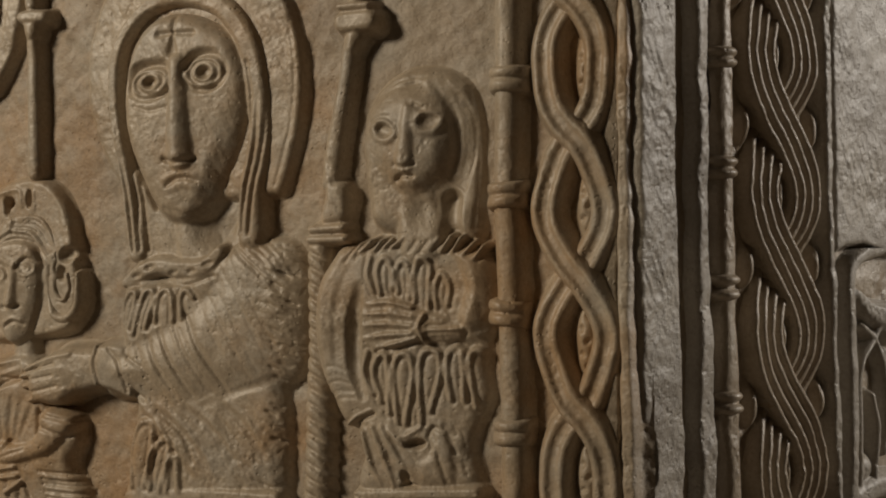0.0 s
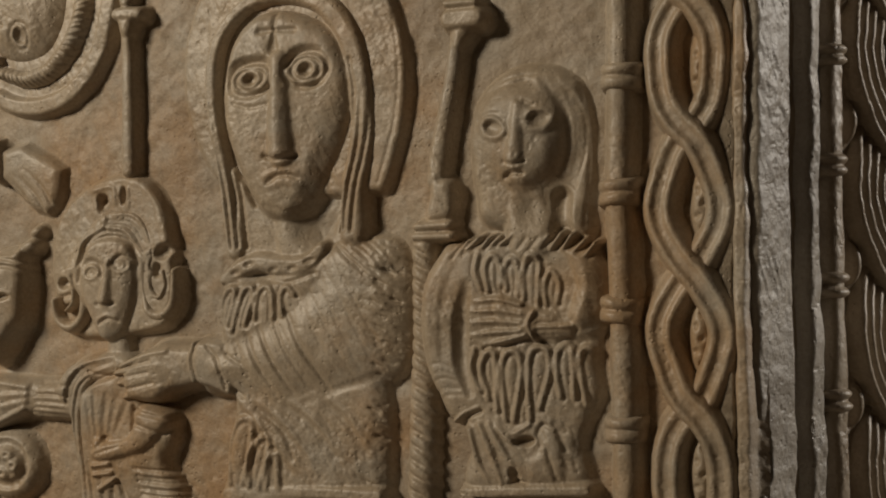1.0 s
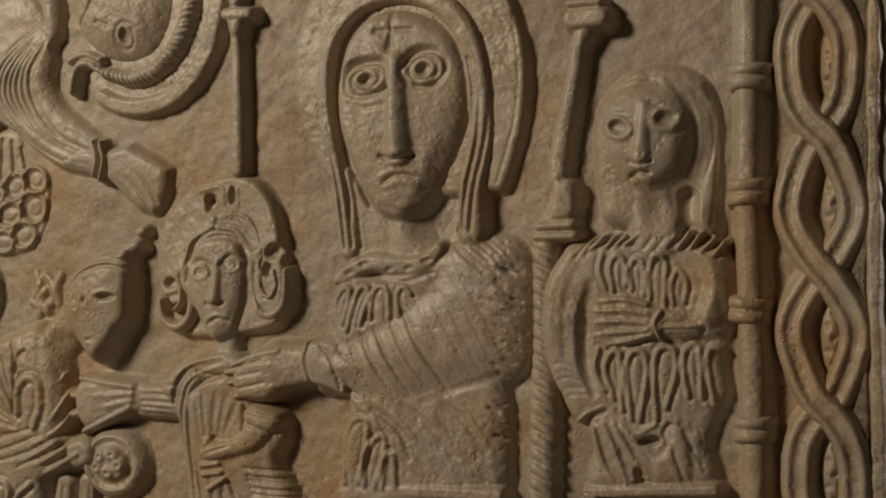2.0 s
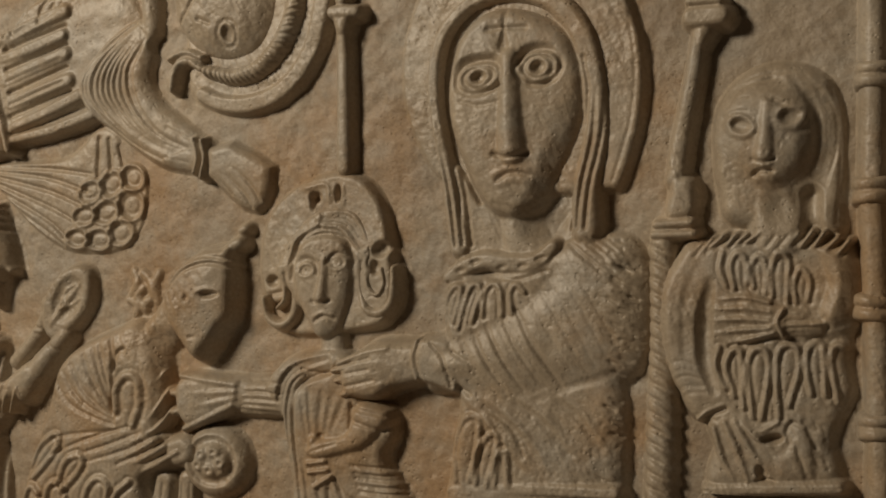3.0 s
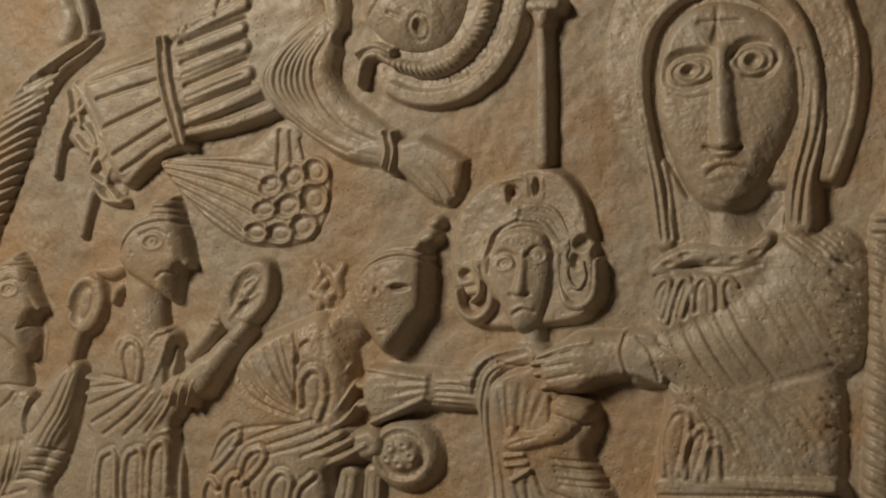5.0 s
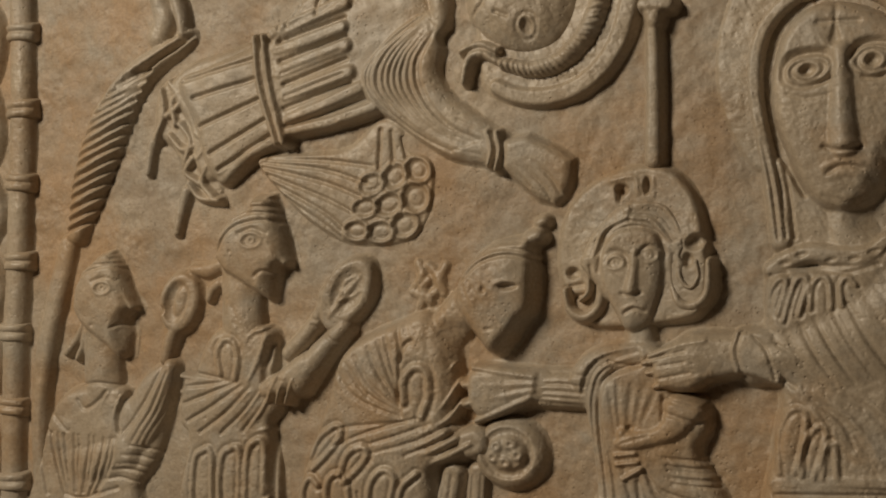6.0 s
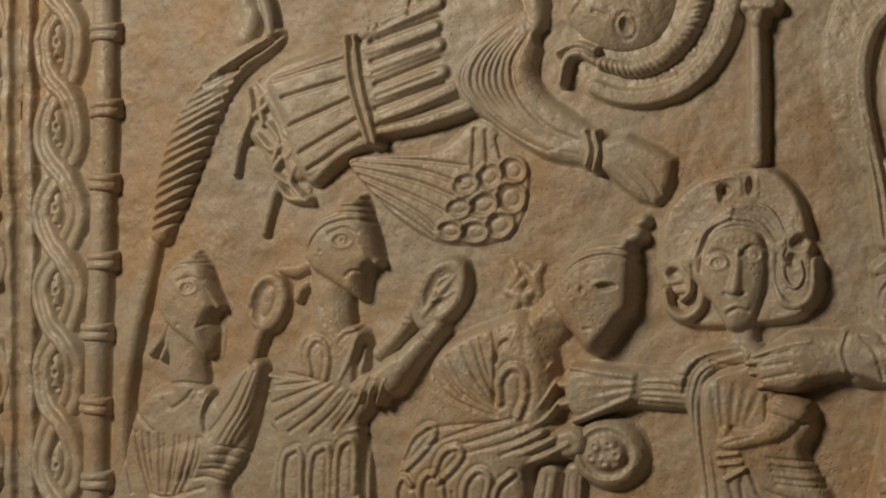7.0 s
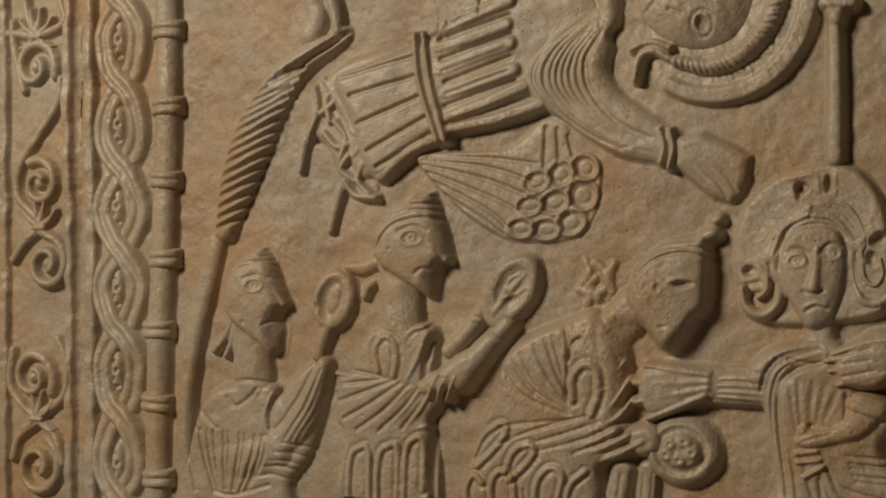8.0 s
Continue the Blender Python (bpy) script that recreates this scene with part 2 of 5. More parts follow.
def slab(name, place, u0, u1, v0, v1, thick, material, label, category, step=1.3):
    """A standing stone slab with a dressed, slightly uneven face."""
    nu, nv = int((u1 - u0) / step) + 1, int((v1 - v0) / step) + 1
    U, V = np.meshgrid(np.linspace(u0, u1, nu), np.linspace(v0, v1, nv))
    h = 1.25 * weather(U, V)
    n = nu * nv
    co = np.concatenate([np.stack([U.ravel(), V.ravel(), h.ravel()], 1), np.stack([U.ravel(), V.ravel(), np.full(n, -thick)], 1)]) * 0.001
    j, i = [a.ravel() for a in np.mgrid[0:nv - 1, 0:nu - 1]]
    a = j * nu + i
    front = np.stack([a, a + 1, a + nu + 1, a + nu], 1)
    faces = [front, front[:, ::-1] + n]
    ring = np.concatenate([np.arange(nu - 1), np.arange(nv - 1) * nu + nu - 1, (nv - 1) * nu + np.arange(nu - 1, 0, -1), np.arange(nv - 1, 0, -1) * nu])
    nxt = np.roll(ring, -1)
    faces.append(np.stack([nxt, ring, ring + n, nxt + n], 1))
    ob = grid_object(name, co, np.concatenate(faces), place, None, material)
    return tagged(ob, label, category)


panel = slab("relief_panel", SIDE, -579, 330, -330, 300, 90, GROUND_STONE, "warm limestone slab carved with figures in low relief", "relief panel")


def oval(centre, ru, rv, turn=0.0, a0=0, a1=360, n=14):
    c = np.array(centre, float).reshape(-1)[:2]
    ang = np.radians(np.linspace(a0, a1, n, endpoint=(a1 - a0) < 360))
    x, y = ru * np.cos(ang), rv * np.sin(ang)
    ca, sa = math.cos(radians(turn)), math.sin(radians(turn))
    return np.stack([c[0] + x * ca - y * sa, c[1] + x * sa + y * ca], 1)


def carve_eye(r, centre, ru, rv, turn=0.0, lid=1.3, deep=3.0, hollow=False):
    """A ringed eye with a drilled middle; hollow: a raised rim round a deep socket."""
    if hollow:
        r.cut(oval(centre, ru, rv, turn), ru * 0.30, -lid, closed=True)
        r.pit(centre, ru * 0.74, rv * 0.70, deep, turn)
        r.cut(oval(centre, ru * 1.0, rv * 1.25, turn, 20, 160), ru * 0.16, 0.8)
        return
    r.cut(oval(centre, ru * 1.20, rv * 1.28, turn), ru * 0.18, 1.2 * lid, closed=True)
    r.cut(oval(centre, ru, rv, turn), ru * 0.15, -1.0 * lid, closed=True)
    r.cut(oval(centre, ru * 0.80, rv * 0.76, turn), ru * 0.14, 0.9 * lid, closed=True)
    r.cut(oval(centre, ru * 0.52, rv * 0.66, turn), ru * 0.15, -0.7 * lid, closed=True)
    r.pit(centre, ru * 0.38, rv * 0.50, deep, turn)


def carve_almond(r, centre, ru, rv, turn=0.0):
    """An almond eye: two lids round a low ball with a drilled pupil."""
    r.pit(centre, ru, rv, 1.3, turn)
    r.cut(oval(centre, ru * 1.1, rv * 1.15, turn), ru * 0.17, -0.8, closed=True)
    r.pit(centre, ru * 0.5, rv * 0.75, -1.1, turn)
    r.pit(centre, ru * 0.2, rv * 0.32, 1.6, turn)
    r.cut(oval(centre, ru * 1.25, rv * 1.6, turn, 25, 155), ru * 0.16, 0.8)


def carve_loop(r, points, w, up=1.6, down=1.2):
    """A looped fold: a raised rim round a sunken middle, open below."""
    r.cut(points, w * 2.1, down * 0.9)
    r.cut(points, w * 1.15, -(up * 0.7 + down))


def strokes(r, a, b, n, w, depth):
    """A fan of n tool strokes that pass from the line a to the line b."""
    a, b = [curve(q, 2.0) for q in (a, b)]
    m = max(len(a), len(b), 6)
    a, b = [np.stack([np.interp(np.linspace(0, 1, m), np.linspace(0, 1, len(q)), q[:, k]) for k in (0, 1)], 1) for q in (a, b)]
    for k in range(n):
        s = k / max(1, n - 1)
        shift = random.uniform(-0.25, 0.25) / max(1, n - 1)
        r.cut(a + (b - a) * (s + shift), w * random.uniform(0.85, 1.15), np.array(depth) * random.uniform(0.75, 1.2), smooth=False)


# ---- halos ----
halo = Relief([(-9.4, 188), (164, 12.7)])
halo.plate([(6.9, 90.3), (10.1, 122), (28.4, 152.4), (79.9, 165.1), (128.7, 144.2), (144.1, 116.3), (148.9, 89.5), (146.2, 60), (136.4, 31.2), (129.3, 28.4), (105.3, 26.6), (55.2, 32), (29, 38.7), (12.8, 64.5)], 4.6, 2.5, tilt=(0.033, 0))
halo.cut([(140, 119.6), (143.7, 92.7), (140.9, 63.2), (131.7, 33.7)], 1.2, 0.6)
halo.mesh("halo", SIDE, panel, LIMESTONE, "broad plain halo of the veiled figure")

halo = Relief([(-99.3, 51.4), (19.2, -56.4)])
halo.plate([(-88, -9.4), (-83.2, 12.4), (-69.6, 28.9), (-47.9, 39.1), (-24.8, 40.3), (-10.8, 31.3), (-2.1, 16.8), (2.1, -2.4), (3.9, -24.8), (-0.1, -42.8), (-17.3, -49.4), (-60, -53.9), (-75.5, -46), (-85.2, -29.5)], 7.0, 2.0, tilt=(0.065, 0))
halo.pit([(-48.2, 27)], 4.5, 3.6, 4.5).pit([(-49.6, 23.7)], 2.0, 5.0, 4.0).pit([(-33.2, 29.1)], 1.8, 5.8, 5)
halo.cut([(-55, 32), (-40.7, 34.1), (-38.1, 25.2)], 1.6, -1.2).cut([(-29, 33.2), (-28.9, 22.8)], 1.6, -1.0)
halo.pit([(-78.3, -22.1)], 4.5, 3.6, 4.5).cut([(-84.6, -31.2), (-72.4, -28.6)], 1.5, 2.0).cut([(-83.4, -38.2), (-71.6, -34.6)], 1.7, 2.4)
halo.pit([(-3.7, -3.1)], 6.5, 4.6, 5, 25).pit([(-8.1, -13.7)], 3.4, 4.6, 4)
halo.mesh("halo", SIDE, panel, LIMESTONE, "round halo with cross arms behind the child")

halo = Relief([(-155, 237.3), (-12.2, 62.2)])
halo.plate([(-139.2, 104), (-136.3, 90.1), (-125.3, 82.7), (-106, 77.9), (-83.4, 80.4), (-61.3, 91.7), (-45.1, 112.3), (-38.1, 138.1), (-36.5, 167.4), (-54.6, 201.9), (-91.7, 222.6), (-130, 213.2), (-145.6, 180.3)], 3.6, 2.0, tilt=(0.02, 0))
halo.ridge([(-54.2, 201.7), (-42.5, 167.7), (-44.5, 138.4), (-52.9, 111), (-70, 91.7), (-92.2, 83.3), (-113.2, 84.2), (-127.9, 90.3)], [6, 6.5, 6.5, 6.5, 6.5, 6.2, 6, 5], 7.6, 0.5)
halo.mesh("halo", SIDE, panel, LIMESTONE, "halo of the bent figure with a raised rim")

# ---- veiled seated figure ----
f = Relief([(-42.7, 169.1), (152.9, -170.9)])
body = [(37.6, -18), (67.1, -14.6), (98, -2.2), (113.1, 5.3), (127.3, 3.2), (134.4, -13.9), (138.4, -40.3), (136.4, -64), (140.1, -87.7), (139, -126.1), (138, -158.6), (41.6, -167.2), (39.4, -117.6), (43.5, -86.3), (35.8, -55.4)]
f.plate([(35.9, 45.7), (72.5, 32.5), (110.2, 43.8), (121.4, 10.7), (106.4, -4.3), (58.7, -8.2), (43.2, -4.5), (35.3, 20.6)], 6, 4)
f.plate(body, 11, 8, bulge=2)
f.ridge([(18.4, -67.4), (44.2, -66.4), (64.4, -60.8)], [10, 13, 13], [14.5, 15, 13.5], 0.1, blend=4)
f.ridge([(79.8, 28.4), (82.5, -6.8)], [15, 17], 8.5, 0.3)
f.ridge([(44.3, -2.3), (38.9, 28.9), (32.9, 57.2), (28.8, 82.5), (30, 104.4), (38.4, 122.7), (55.9, 134.6), (78, 136.9), (100.2, 129.5), (114.8, 111.7), (121.5, 87.4), (122.6, 60.5), (117.6, 30.8), (117.8, 5.4)], [7, 6, 5, 5, 5, 5, 5, 6, 7, 8, 8, 8, 9, 9, 9], 10.5, 0.35)
for k in range(3):
    f.cut([(37.2, 53.9), (43.2, 28.8), (47.2, -0.8)] + np.array([-4.5 + 4.2 * k, 0]), 1.2, [0.2, 2.0, 2.4, 2.2])
f.plate([(37.3, 87.9), (38.8, 64.5), (46.6, 42.6), (56.4, 23.9), (67.2, 14.2), (81.3, 12.3), (95.1, 18.3), (107.1, 36.7), (114.5, 56), (118.3, 81.1), (115.5, 99.1), (105.5, 116.4), (80.7, 127.8), (59, 126.9), (44.3, 113.6)], 13.0, 7, bulge=3.5)
f.fall([(118.6, 81.5), (116.9, 66.7), (112.7, 51.8), (104.4, 31), (92.3, 11.8)], 17, [0.5, 2.5, 6, 8, 7])
f.ridge([(100.2, 129.5), (114.8, 111.7), (121.5, 87.4), (122.6, 60.5), (117.6, 30.8), (117.8, 5.4)], [7, 8, 8, 8, 9, 9, 9], 10.5, 0.35)
for k in range(3):
    f.cut([(123, 81.2), (121.3, 57.5), (114.9, 30.8), (112.6, 8.3)] + np.array([-4.0 + 4.6 * k, 0]), 1.3, [0.1, 1.6, 2.2, 2.4, 2.2])
f.cut([(116.2, 99.2), (119.2, 81.2), (115.8, 56), (107.5, 33.8)], 1.6, 1.8)
f.cut([(53.6, 128.7), (40.1, 114.7), (34.4, 91.3), (36.1, 64.7), (45.7, 41.1), (56.1, 22.4)], 1.8, 4.0)
f.cut([(76.7, 100.4), (77.2, 73.7), (78.2, 50.5)], [5.2, 6.6, 8.4], [-3.0, -4.6, -6.4])
f.cut([(45.1, 85.5), (46.4, 94.1), (53.4, 99.2), (68, 99.7)], 3.2, [1.4, 2.6, 3.2, 2.4]).cut([(82, 97.7), (84.7, 102.4), (90.9, 104.7), (99.4, 103.9)], 3.0, [2.4, 3.0, 2.8, 1.4])
carve_eye(f, [(59.1, 90.2)], 11.5, 7.0, 10, 1.1, 4.0)
carve_eye(f, [(93, 94.3)], 10.5, 7.6, 6, 1.1, 3.4)
f.cut([(52.8, 83.9), (61.7, 82.6), (71.2, 85.5)], 2.0, [1.0, 2.2, 1.6]).cut([(87.9, 85.9), (97.1, 86.1), (103.7, 92.9)], 2.0, [1.0, 2.2, 1.4])
f.cut([(48.4, 77.3), (59.6, 75), (72.1, 77.5)], 1.2, 0.9)
f.cut([(69.2, 33.7), (74.5, 37.3), (81.7, 38.3), (88.2, 36.4)], 1.2, 1.3).cut([(67.7, 37.4), (76.4, 40.6), (87.5, 39.7)], 1.8, -0.7).cut([(70.8, 31.8), (80.1, 34.4), (88.8, 32.8)], 2.2, -0.6)
f.cut([(67.6, 48.4), (77, 46.3), (86.9, 48.5)], 1.6, 2.4).cut([(67.7, 22.1), (83.3, 18.3), (95.6, 24.2)], 2.0, 0.7)
for arm, w, deep in (([(72.9, 116.5), (64.4, 115.8)], 2.3, 1.8), ([(73.2, 115.2), (72.9, 106.7)], 3.4, 2.4), ([(73.2, 117), (73.1, 125)], 2.2, 1.6), ([(74.1, 116.4), (85.3, 116)], 2.0, 1.7)):
    f.cut(arm, [1.0, w], [1.6, deep], smooth=False)
f.ridge([(38.6, -18.6), (49.8, -12.2), (61, -9.1), (75.2, -10.8), (90.6, -9.8), (100.1, -1.6)], [5, 7, 6.5, 7, 7, 5], [12, 13, 12.8, 13, 13, 12], 0.3, blend=2.5)
for q in ([(46.9, -14.7)], [(55.6, -10)], [(71.4, -12.7)], [(83.2, -12)], [(93.9, -7.6)]):
    f.pit(q, 3.8, 1.5, 1.7, 15)
f.cut([(39.2, -21.7), (61, -18.3), (79.9, -19.3), (96.8, -14.3)], 1.4, 1.2)
for q in ([(36.7, -42.9), (38.9, -30.4), (44.7, -22.8), (48.6, -25.9), (44.2, -42.7)], [(46.5, -46.4), (50.6, -30.2), (55, -22.1), (59.5, -24.5), (55.1, -42.5)], [(60.9, -39.2), (61.4, -26.9), (66.5, -21.3), (70.9, -25.2), (71.9, -39)], [(77.8, -37.3), (76.5, -26.1), (80.3, -21.7), (84.6, -25.9)]):
    carve_loop(f, q, 1.7, 1.5, 1.6)
f.plate([(21.8, -55.4), (41.5, -48.0), (62.5, -40.0), (80.2, -29.3), (96.3, -14.6), (106.2, 1.0), (123.2, 5.8), (141.7, 3.4), (151.1, -12.9), (153.0, -36.2), (150.0, -59.6), (138.7, -72.3), (109.7, -78.9), (88.5, -84.8), (72.9, -89.2), (55.6, -85.1), (40.2, -84.0), (23.0, -81.1)], 13.5, 20, bulge=3.5, blend=6)
strokes(f, [(46.8, -50.8), (56.6, -65.9), (69.1, -84.3)], [(105.4, -4.3), (123.7, -30.9), (142.2, -65.6)], 11, 1.2, [0.2, 0.5, 0.2])
strokes(f, [(46.8, -52.7), (53.9, -66.0), (63.6, -80.9)], [(78.5, -36.5), (89.4, -55.6), (104.0, -76.0)], 5, 1.7, [0.7, 1.4, 0.5])
strokes(f, [(109.5, -0.1), (122.5, -10.2), (135.4, -18.9)], [(125.7, 4.6), (135.3, -1.3), (144.8, -10.1)], 6, 1.0, [1.0, 1.0, 0.4])
for k in range(90):
    q = np.array([random.uniform(20, 46), random.uniform(-95, 40)]) + [93.4, -41.3]
    f.cut([q, q + np.array([random.uniform(4, 8), random.uniform(-5, -2)])], random.uniform(0.7, 1.2), random.uniform(0.2, 0.9) * (0.25 + (q[0] - 113) / 30))
f.cut([(23.7, -55.5), (40.1, -58.1), (53, -64.4)], 1.2, 1.4).cut([(24.1, -68.1), (39.8, -75.2), (52.7, -82.3)], 1.6, 2.2)
f.plate([(-29.9, -75.4), (-26.4, -68.8), (-11.0, -56.1), (6.2, -53.6), (27.9, -55.4), (30.0, -69.7), (26.7, -77.4), (6.4, -83.3), (-5.3, -89.6), (-24.9, -88.0)], 15, 5, bulge=2.5)
for q, w in (([(3.3, -58.7), (-10.5, -61.7), (-28.8, -68.8)], 3.6), ([(-0.8, -66.5), (-14.0, -68.2), (-32.3, -72.8)], 3.8), ([(-0.8, -72.8), (-14.0, -75.3), (-30.2, -78.5)], 3.8), ([(0.6, -78.5), (-10.4, -82.1), (-25.9, -86.1)], 3.8)):
    f.ridge(q, [w, w, w * 0.9], [17, 17.4, 16.2], blend=1.6)
for q in ([(-7.7, -64.5), (-29.5, -70.8)], [(-7.7, -70.9), (-30.9, -75.7)], [(-4.9, -76.8), (-27.3, -82.3)]):
    f.cut(q, 0.9, 1.3)
f.pit((-8.2, -57.2), 4.0, 1.6, 2.6, 8).cut([(21.9, -56.3), (19.2, -65.8), (22.6, -75.7)], 1.6, 1.0)
f.plate([(17.7, -54.2), (27.8, -50.8), (42.1, -52.2), (47.7, -66.3), (46.4, -83.0), (32.2, -80.0), (18.5, -74.9)], 15.5, 3, bulge=1.5)
for q in ([(24.1, -52.7), (21.6, -64.1), (24.8, -75.8)], [(30.5, -55.0), (38.4, -63.5), (42.7, -78.8)]):
    f.cut(q, 1.2, 1.6)
f.ridge([(21.9, -53.4), (19.0, -64.2), (21.9, -75.3)], 2.2, 17)
for q in ([(44.7, -129.7), (43.3, -111.1), (49, -96.8), (57.3, -94.2), (59.3, -104), (53.7, -129)], [(56.9, -130.3), (58.1, -113.3), (66.3, -102.9), (70.1, -107.9), (63.9, -131.3)], [(67.7, -131), (70.1, -115.5), (74.5, -112.2), (75.8, -130.4)]):
    carve_loop(f, q, 2.0, 1.6, 1.4)
f.cut([(61.4, -88.3), (77.2, -99.7), (85, -114.4)], 1.4, 1.0).cut([(91, -83.8), (113.7, -74.9), (132, -68.5)], 2.8, [0.3, 0.8, 0.7]).cut([(100.2, -89.4), (110.8, -100.7)], 1.0, 0.7)
for q in ([(45.2, -83.8), (60.8, -98.4), (82, -120.9)], [(60.8, -86.8), (77.1, -98.1), (93.1, -116.2)], [(80.2, -85.8), (94.6, -95), (108.8, -110.7)], [(102.4, -82.6), (114.9, -92.4), (127.2, -109.5)]):
    f.cut(q, 2.6, [0.5, 1.3, 0.6]).cut(q + np.array([3.4, 1.6]), 2.2, [-0.3, -0.9, -0.4])
for k in range(40):
    q = np.array([random.uniform(-34, 34), random.uniform(-24, 24)]) + [(107.8, -103.9)]
    f.pit(q[0], random.uniform(0.6, 1.8), random.uniform(0.5, 1.1), random.uniform(0.3, 0.9), random.uniform(0, 180))
f.ridge([(42.4, -136.5), (83.6, -132.1), (134.6, -130.5)], 5, 14, 0.4).cut([(42.5, -142.1), (134.7, -136.1)], 1.6, 2)
for k in range(60):
    q = np.array([random.uniform(-6, 10), random.uniform(-62, 62)]) + [(135, -40.3)]
    f.cut([q[0], q[0] + np.array([5.0, -2.5 + random.uniform(-1, 1)])], 0.9, 1.2)
f.mesh("carved_figure", SIDE, panel, LIMESTONE, "carved seated veiled figure with a cross on the brow", worn=0.75)

# ---- child ----
f = Relief([(-115.4, 24.5), (23.2, -161.0)])
f.plate([(-73.4, -17.4), (-70.0, -4.1), (-63.1, 6.5), (-50.9, 17.6), (-36.0, 22.1), (-20.1, 19.4), (-11.4, 9.0), (-8.1, -3.8), (-9.3, -23.0), (-16.4, -31.1), (-29.6, -39.5), (-53.2, -40.1), (-62.9, -30.4)], 12, 4)
for q, w in (([(-60.9, -10.6), (-59.4, -28.7), (-61.7, -41.9), (-70.4, -47.8), (-79.1, -43.3), (-81.7, -32.4)], [3.6, 4.6, 4.8, 4.6, 4.2, 3.0]), ([(-67.8, -20.6), (-67.0, -32.1), (-72.5, -37.9)], [2.6, 3.0, 2.2]), ([(-19.9, -3.8), (-18.4, -26.4), (-13.1, -37.5), (-3.9, -38.9), (3.1, -30.8), (3.6, -13.9)], [3.6, 4.2, 4.6, 4.6, 4.2, 3.0]), ([(-14.6, -10.2), (-12.5, -23.7), (-6.6, -29.3), (-2.1, -22.9), (-3.5, -14.0)], 2.6)):
    f.ridge(q, w, 11.5)
for q in ([(-65.0, -17.3), (-64.2, -32.1), (-70.4, -42.1), (-76.7, -37.3)], [(-16.5, -10.2), (-15.4, -27.9), (-8.5, -34.2), (-0.1, -27.6)]):
    f.cut(q, 1.2, 1.6)
for q, ru, rv, turn in (((-4.9, -1.2), 6.5, 4.0, 30), ((-8.7, -10.8), 4.0, 4.2, 0), ((-6.0, -20.4), 2.6, 5.0, -10)):
    f.pit(q, ru, rv, 6, turn)
strokes(f, [(-42.7, 9.8), (-55.5, 2.6), (-61.6, -11.3)], [(-50.2, 18.3), (-67.3, 6.5), (-72.7, -11.4)], 5, 1.5, [1.6, 2.8, 2.0])
strokes(f, [(-42.0, 9.1), (-29.9, 7.1), (-19.2, -4.5)], [(-39.4, 20.2), (-21.4, 18.1), (-10.1, 1.3)], 5, 1.5, [1.4, 2.6, 1.8])
f.plate([(-61.2, -17.2), (-58.6, -6.0), (-52.5, 2.6), (-43.0, 6.5), (-32.3, 6.5), (-23.6, 0.7), (-20.2, -11.9), (-20.4, -26.4), (-23.3, -39.3), (-28.5, -50.4), (-37.2, -56.5), (-45.3, -54.8), (-52.8, -43.3), (-58.4, -31.0)], 13.5, 3.5, bulge=2.5, blend=0.8)
f.fall([(-20.7, -3.8), (-20.2, -26.3), (-25.4, -42.5), (-35.2, -55.7)], 9, [1, 2.5, 3, 2])
f.cut([(-60.2, -20.5), (-57.5, -6.0), (-50.8, 2.6), (-38.3, 5.8), (-26.5, 2.0), (-21.2, -10.3)], 1.5, [1.0, 2.4, 2.6, 2.4, 2.2, 1.4])
f.cut([(-37.3, -9.8), (-38.2, -20.1), (-39.8, -31.2)], [2.4, 3.0, 4.6], [-1.4, -2.3, -3.4])
f.cut([(-55.2, -11.2), (-49.7, -8.6), (-43.6, -11.1), (-41.6, -16.9)], 1.9, [0.8, 1.6, 2.0, 1.4]).cut([(-35.6, -11.0), (-30.6, -5.8), (-25.0, -7.1)], 1.9, [2.0, 1.8, 0.8])
carve_almond(f, (-49.0, -15.4), 4.8, 3.2, 12)
carve_almond(f, (-29.6, -11.0), 4.8, 3.4, 8)
f.cut([(-43.4, -44.3), (-38.0, -41.5), (-32.0, -43.3)], 1.2, 1.5).cut([(-45.5, -33.3), (-39.8, -34.1), (-34.1, -32.4)], 1.2, 1.8).cut([(-43.4, -41.7), (-38.0, -39.6), (-32.7, -40.8)], 1.3, -0.8)
f.ridge([(-37.8, -51.1), (-36.7, -67.3)], [9, 10], 8.5, 0.3)
f.plate([(-80.6, -84.6), (-70.9, -70.3), (-53.0, -62.4), (-29.4, -60.2), (-18.1, -71.4), (-12.7, -90.4), (0.4, -94.5), (5.0, -108.6), (-0.7, -121.7), (7.7, -137.0), (11.1, -158.9), (-57.0, -165.1), (-62.7, -142.5), (-67.8, -113.1), (-72.8, -95.2)], 12, 5, bulge=2.5)
strokes(f, [(-64.0, -152.5), (-68.4, -116.5), (-68.6, -90.0), (-59.8, -73.1), (-36.1, -65.0)], [(-52.3, -151.5), (-57.4, -115.8), (-58.2, -94.4), (-53.5, -82.1), (-34.3, -73.7)], 5, 1.8, [1.6, 2.8, 3.0, 3.0, 1.6])
f.cut([(-56.2, -89.4), (-49.5, -77.6), (-36.0, -76.0)], 3.0, [0.5, 1.5, 0.4]).cut([(-53.6, -72.9), (-36.0, -74.7), (-29.3, -68.6)], 1.2, 1.6)
strokes(f, [(-52.6, -83.1), (-51.1, -98.7), (-48.3, -114.2)], [(-25.0, -87.6), (-28.3, -95.8), (-32.9, -106.7)], 5, 2.0, [0.5, 1.1, 0.8])
strokes(f, [(-52.9, -124.9), (-50.1, -141.0), (-48.6, -157.2)], [(-28.0, -139.3), (-23.3, -148.6), (-14.7, -155.9)], 4, 1.8, [0.8, 1.6, 1.2])
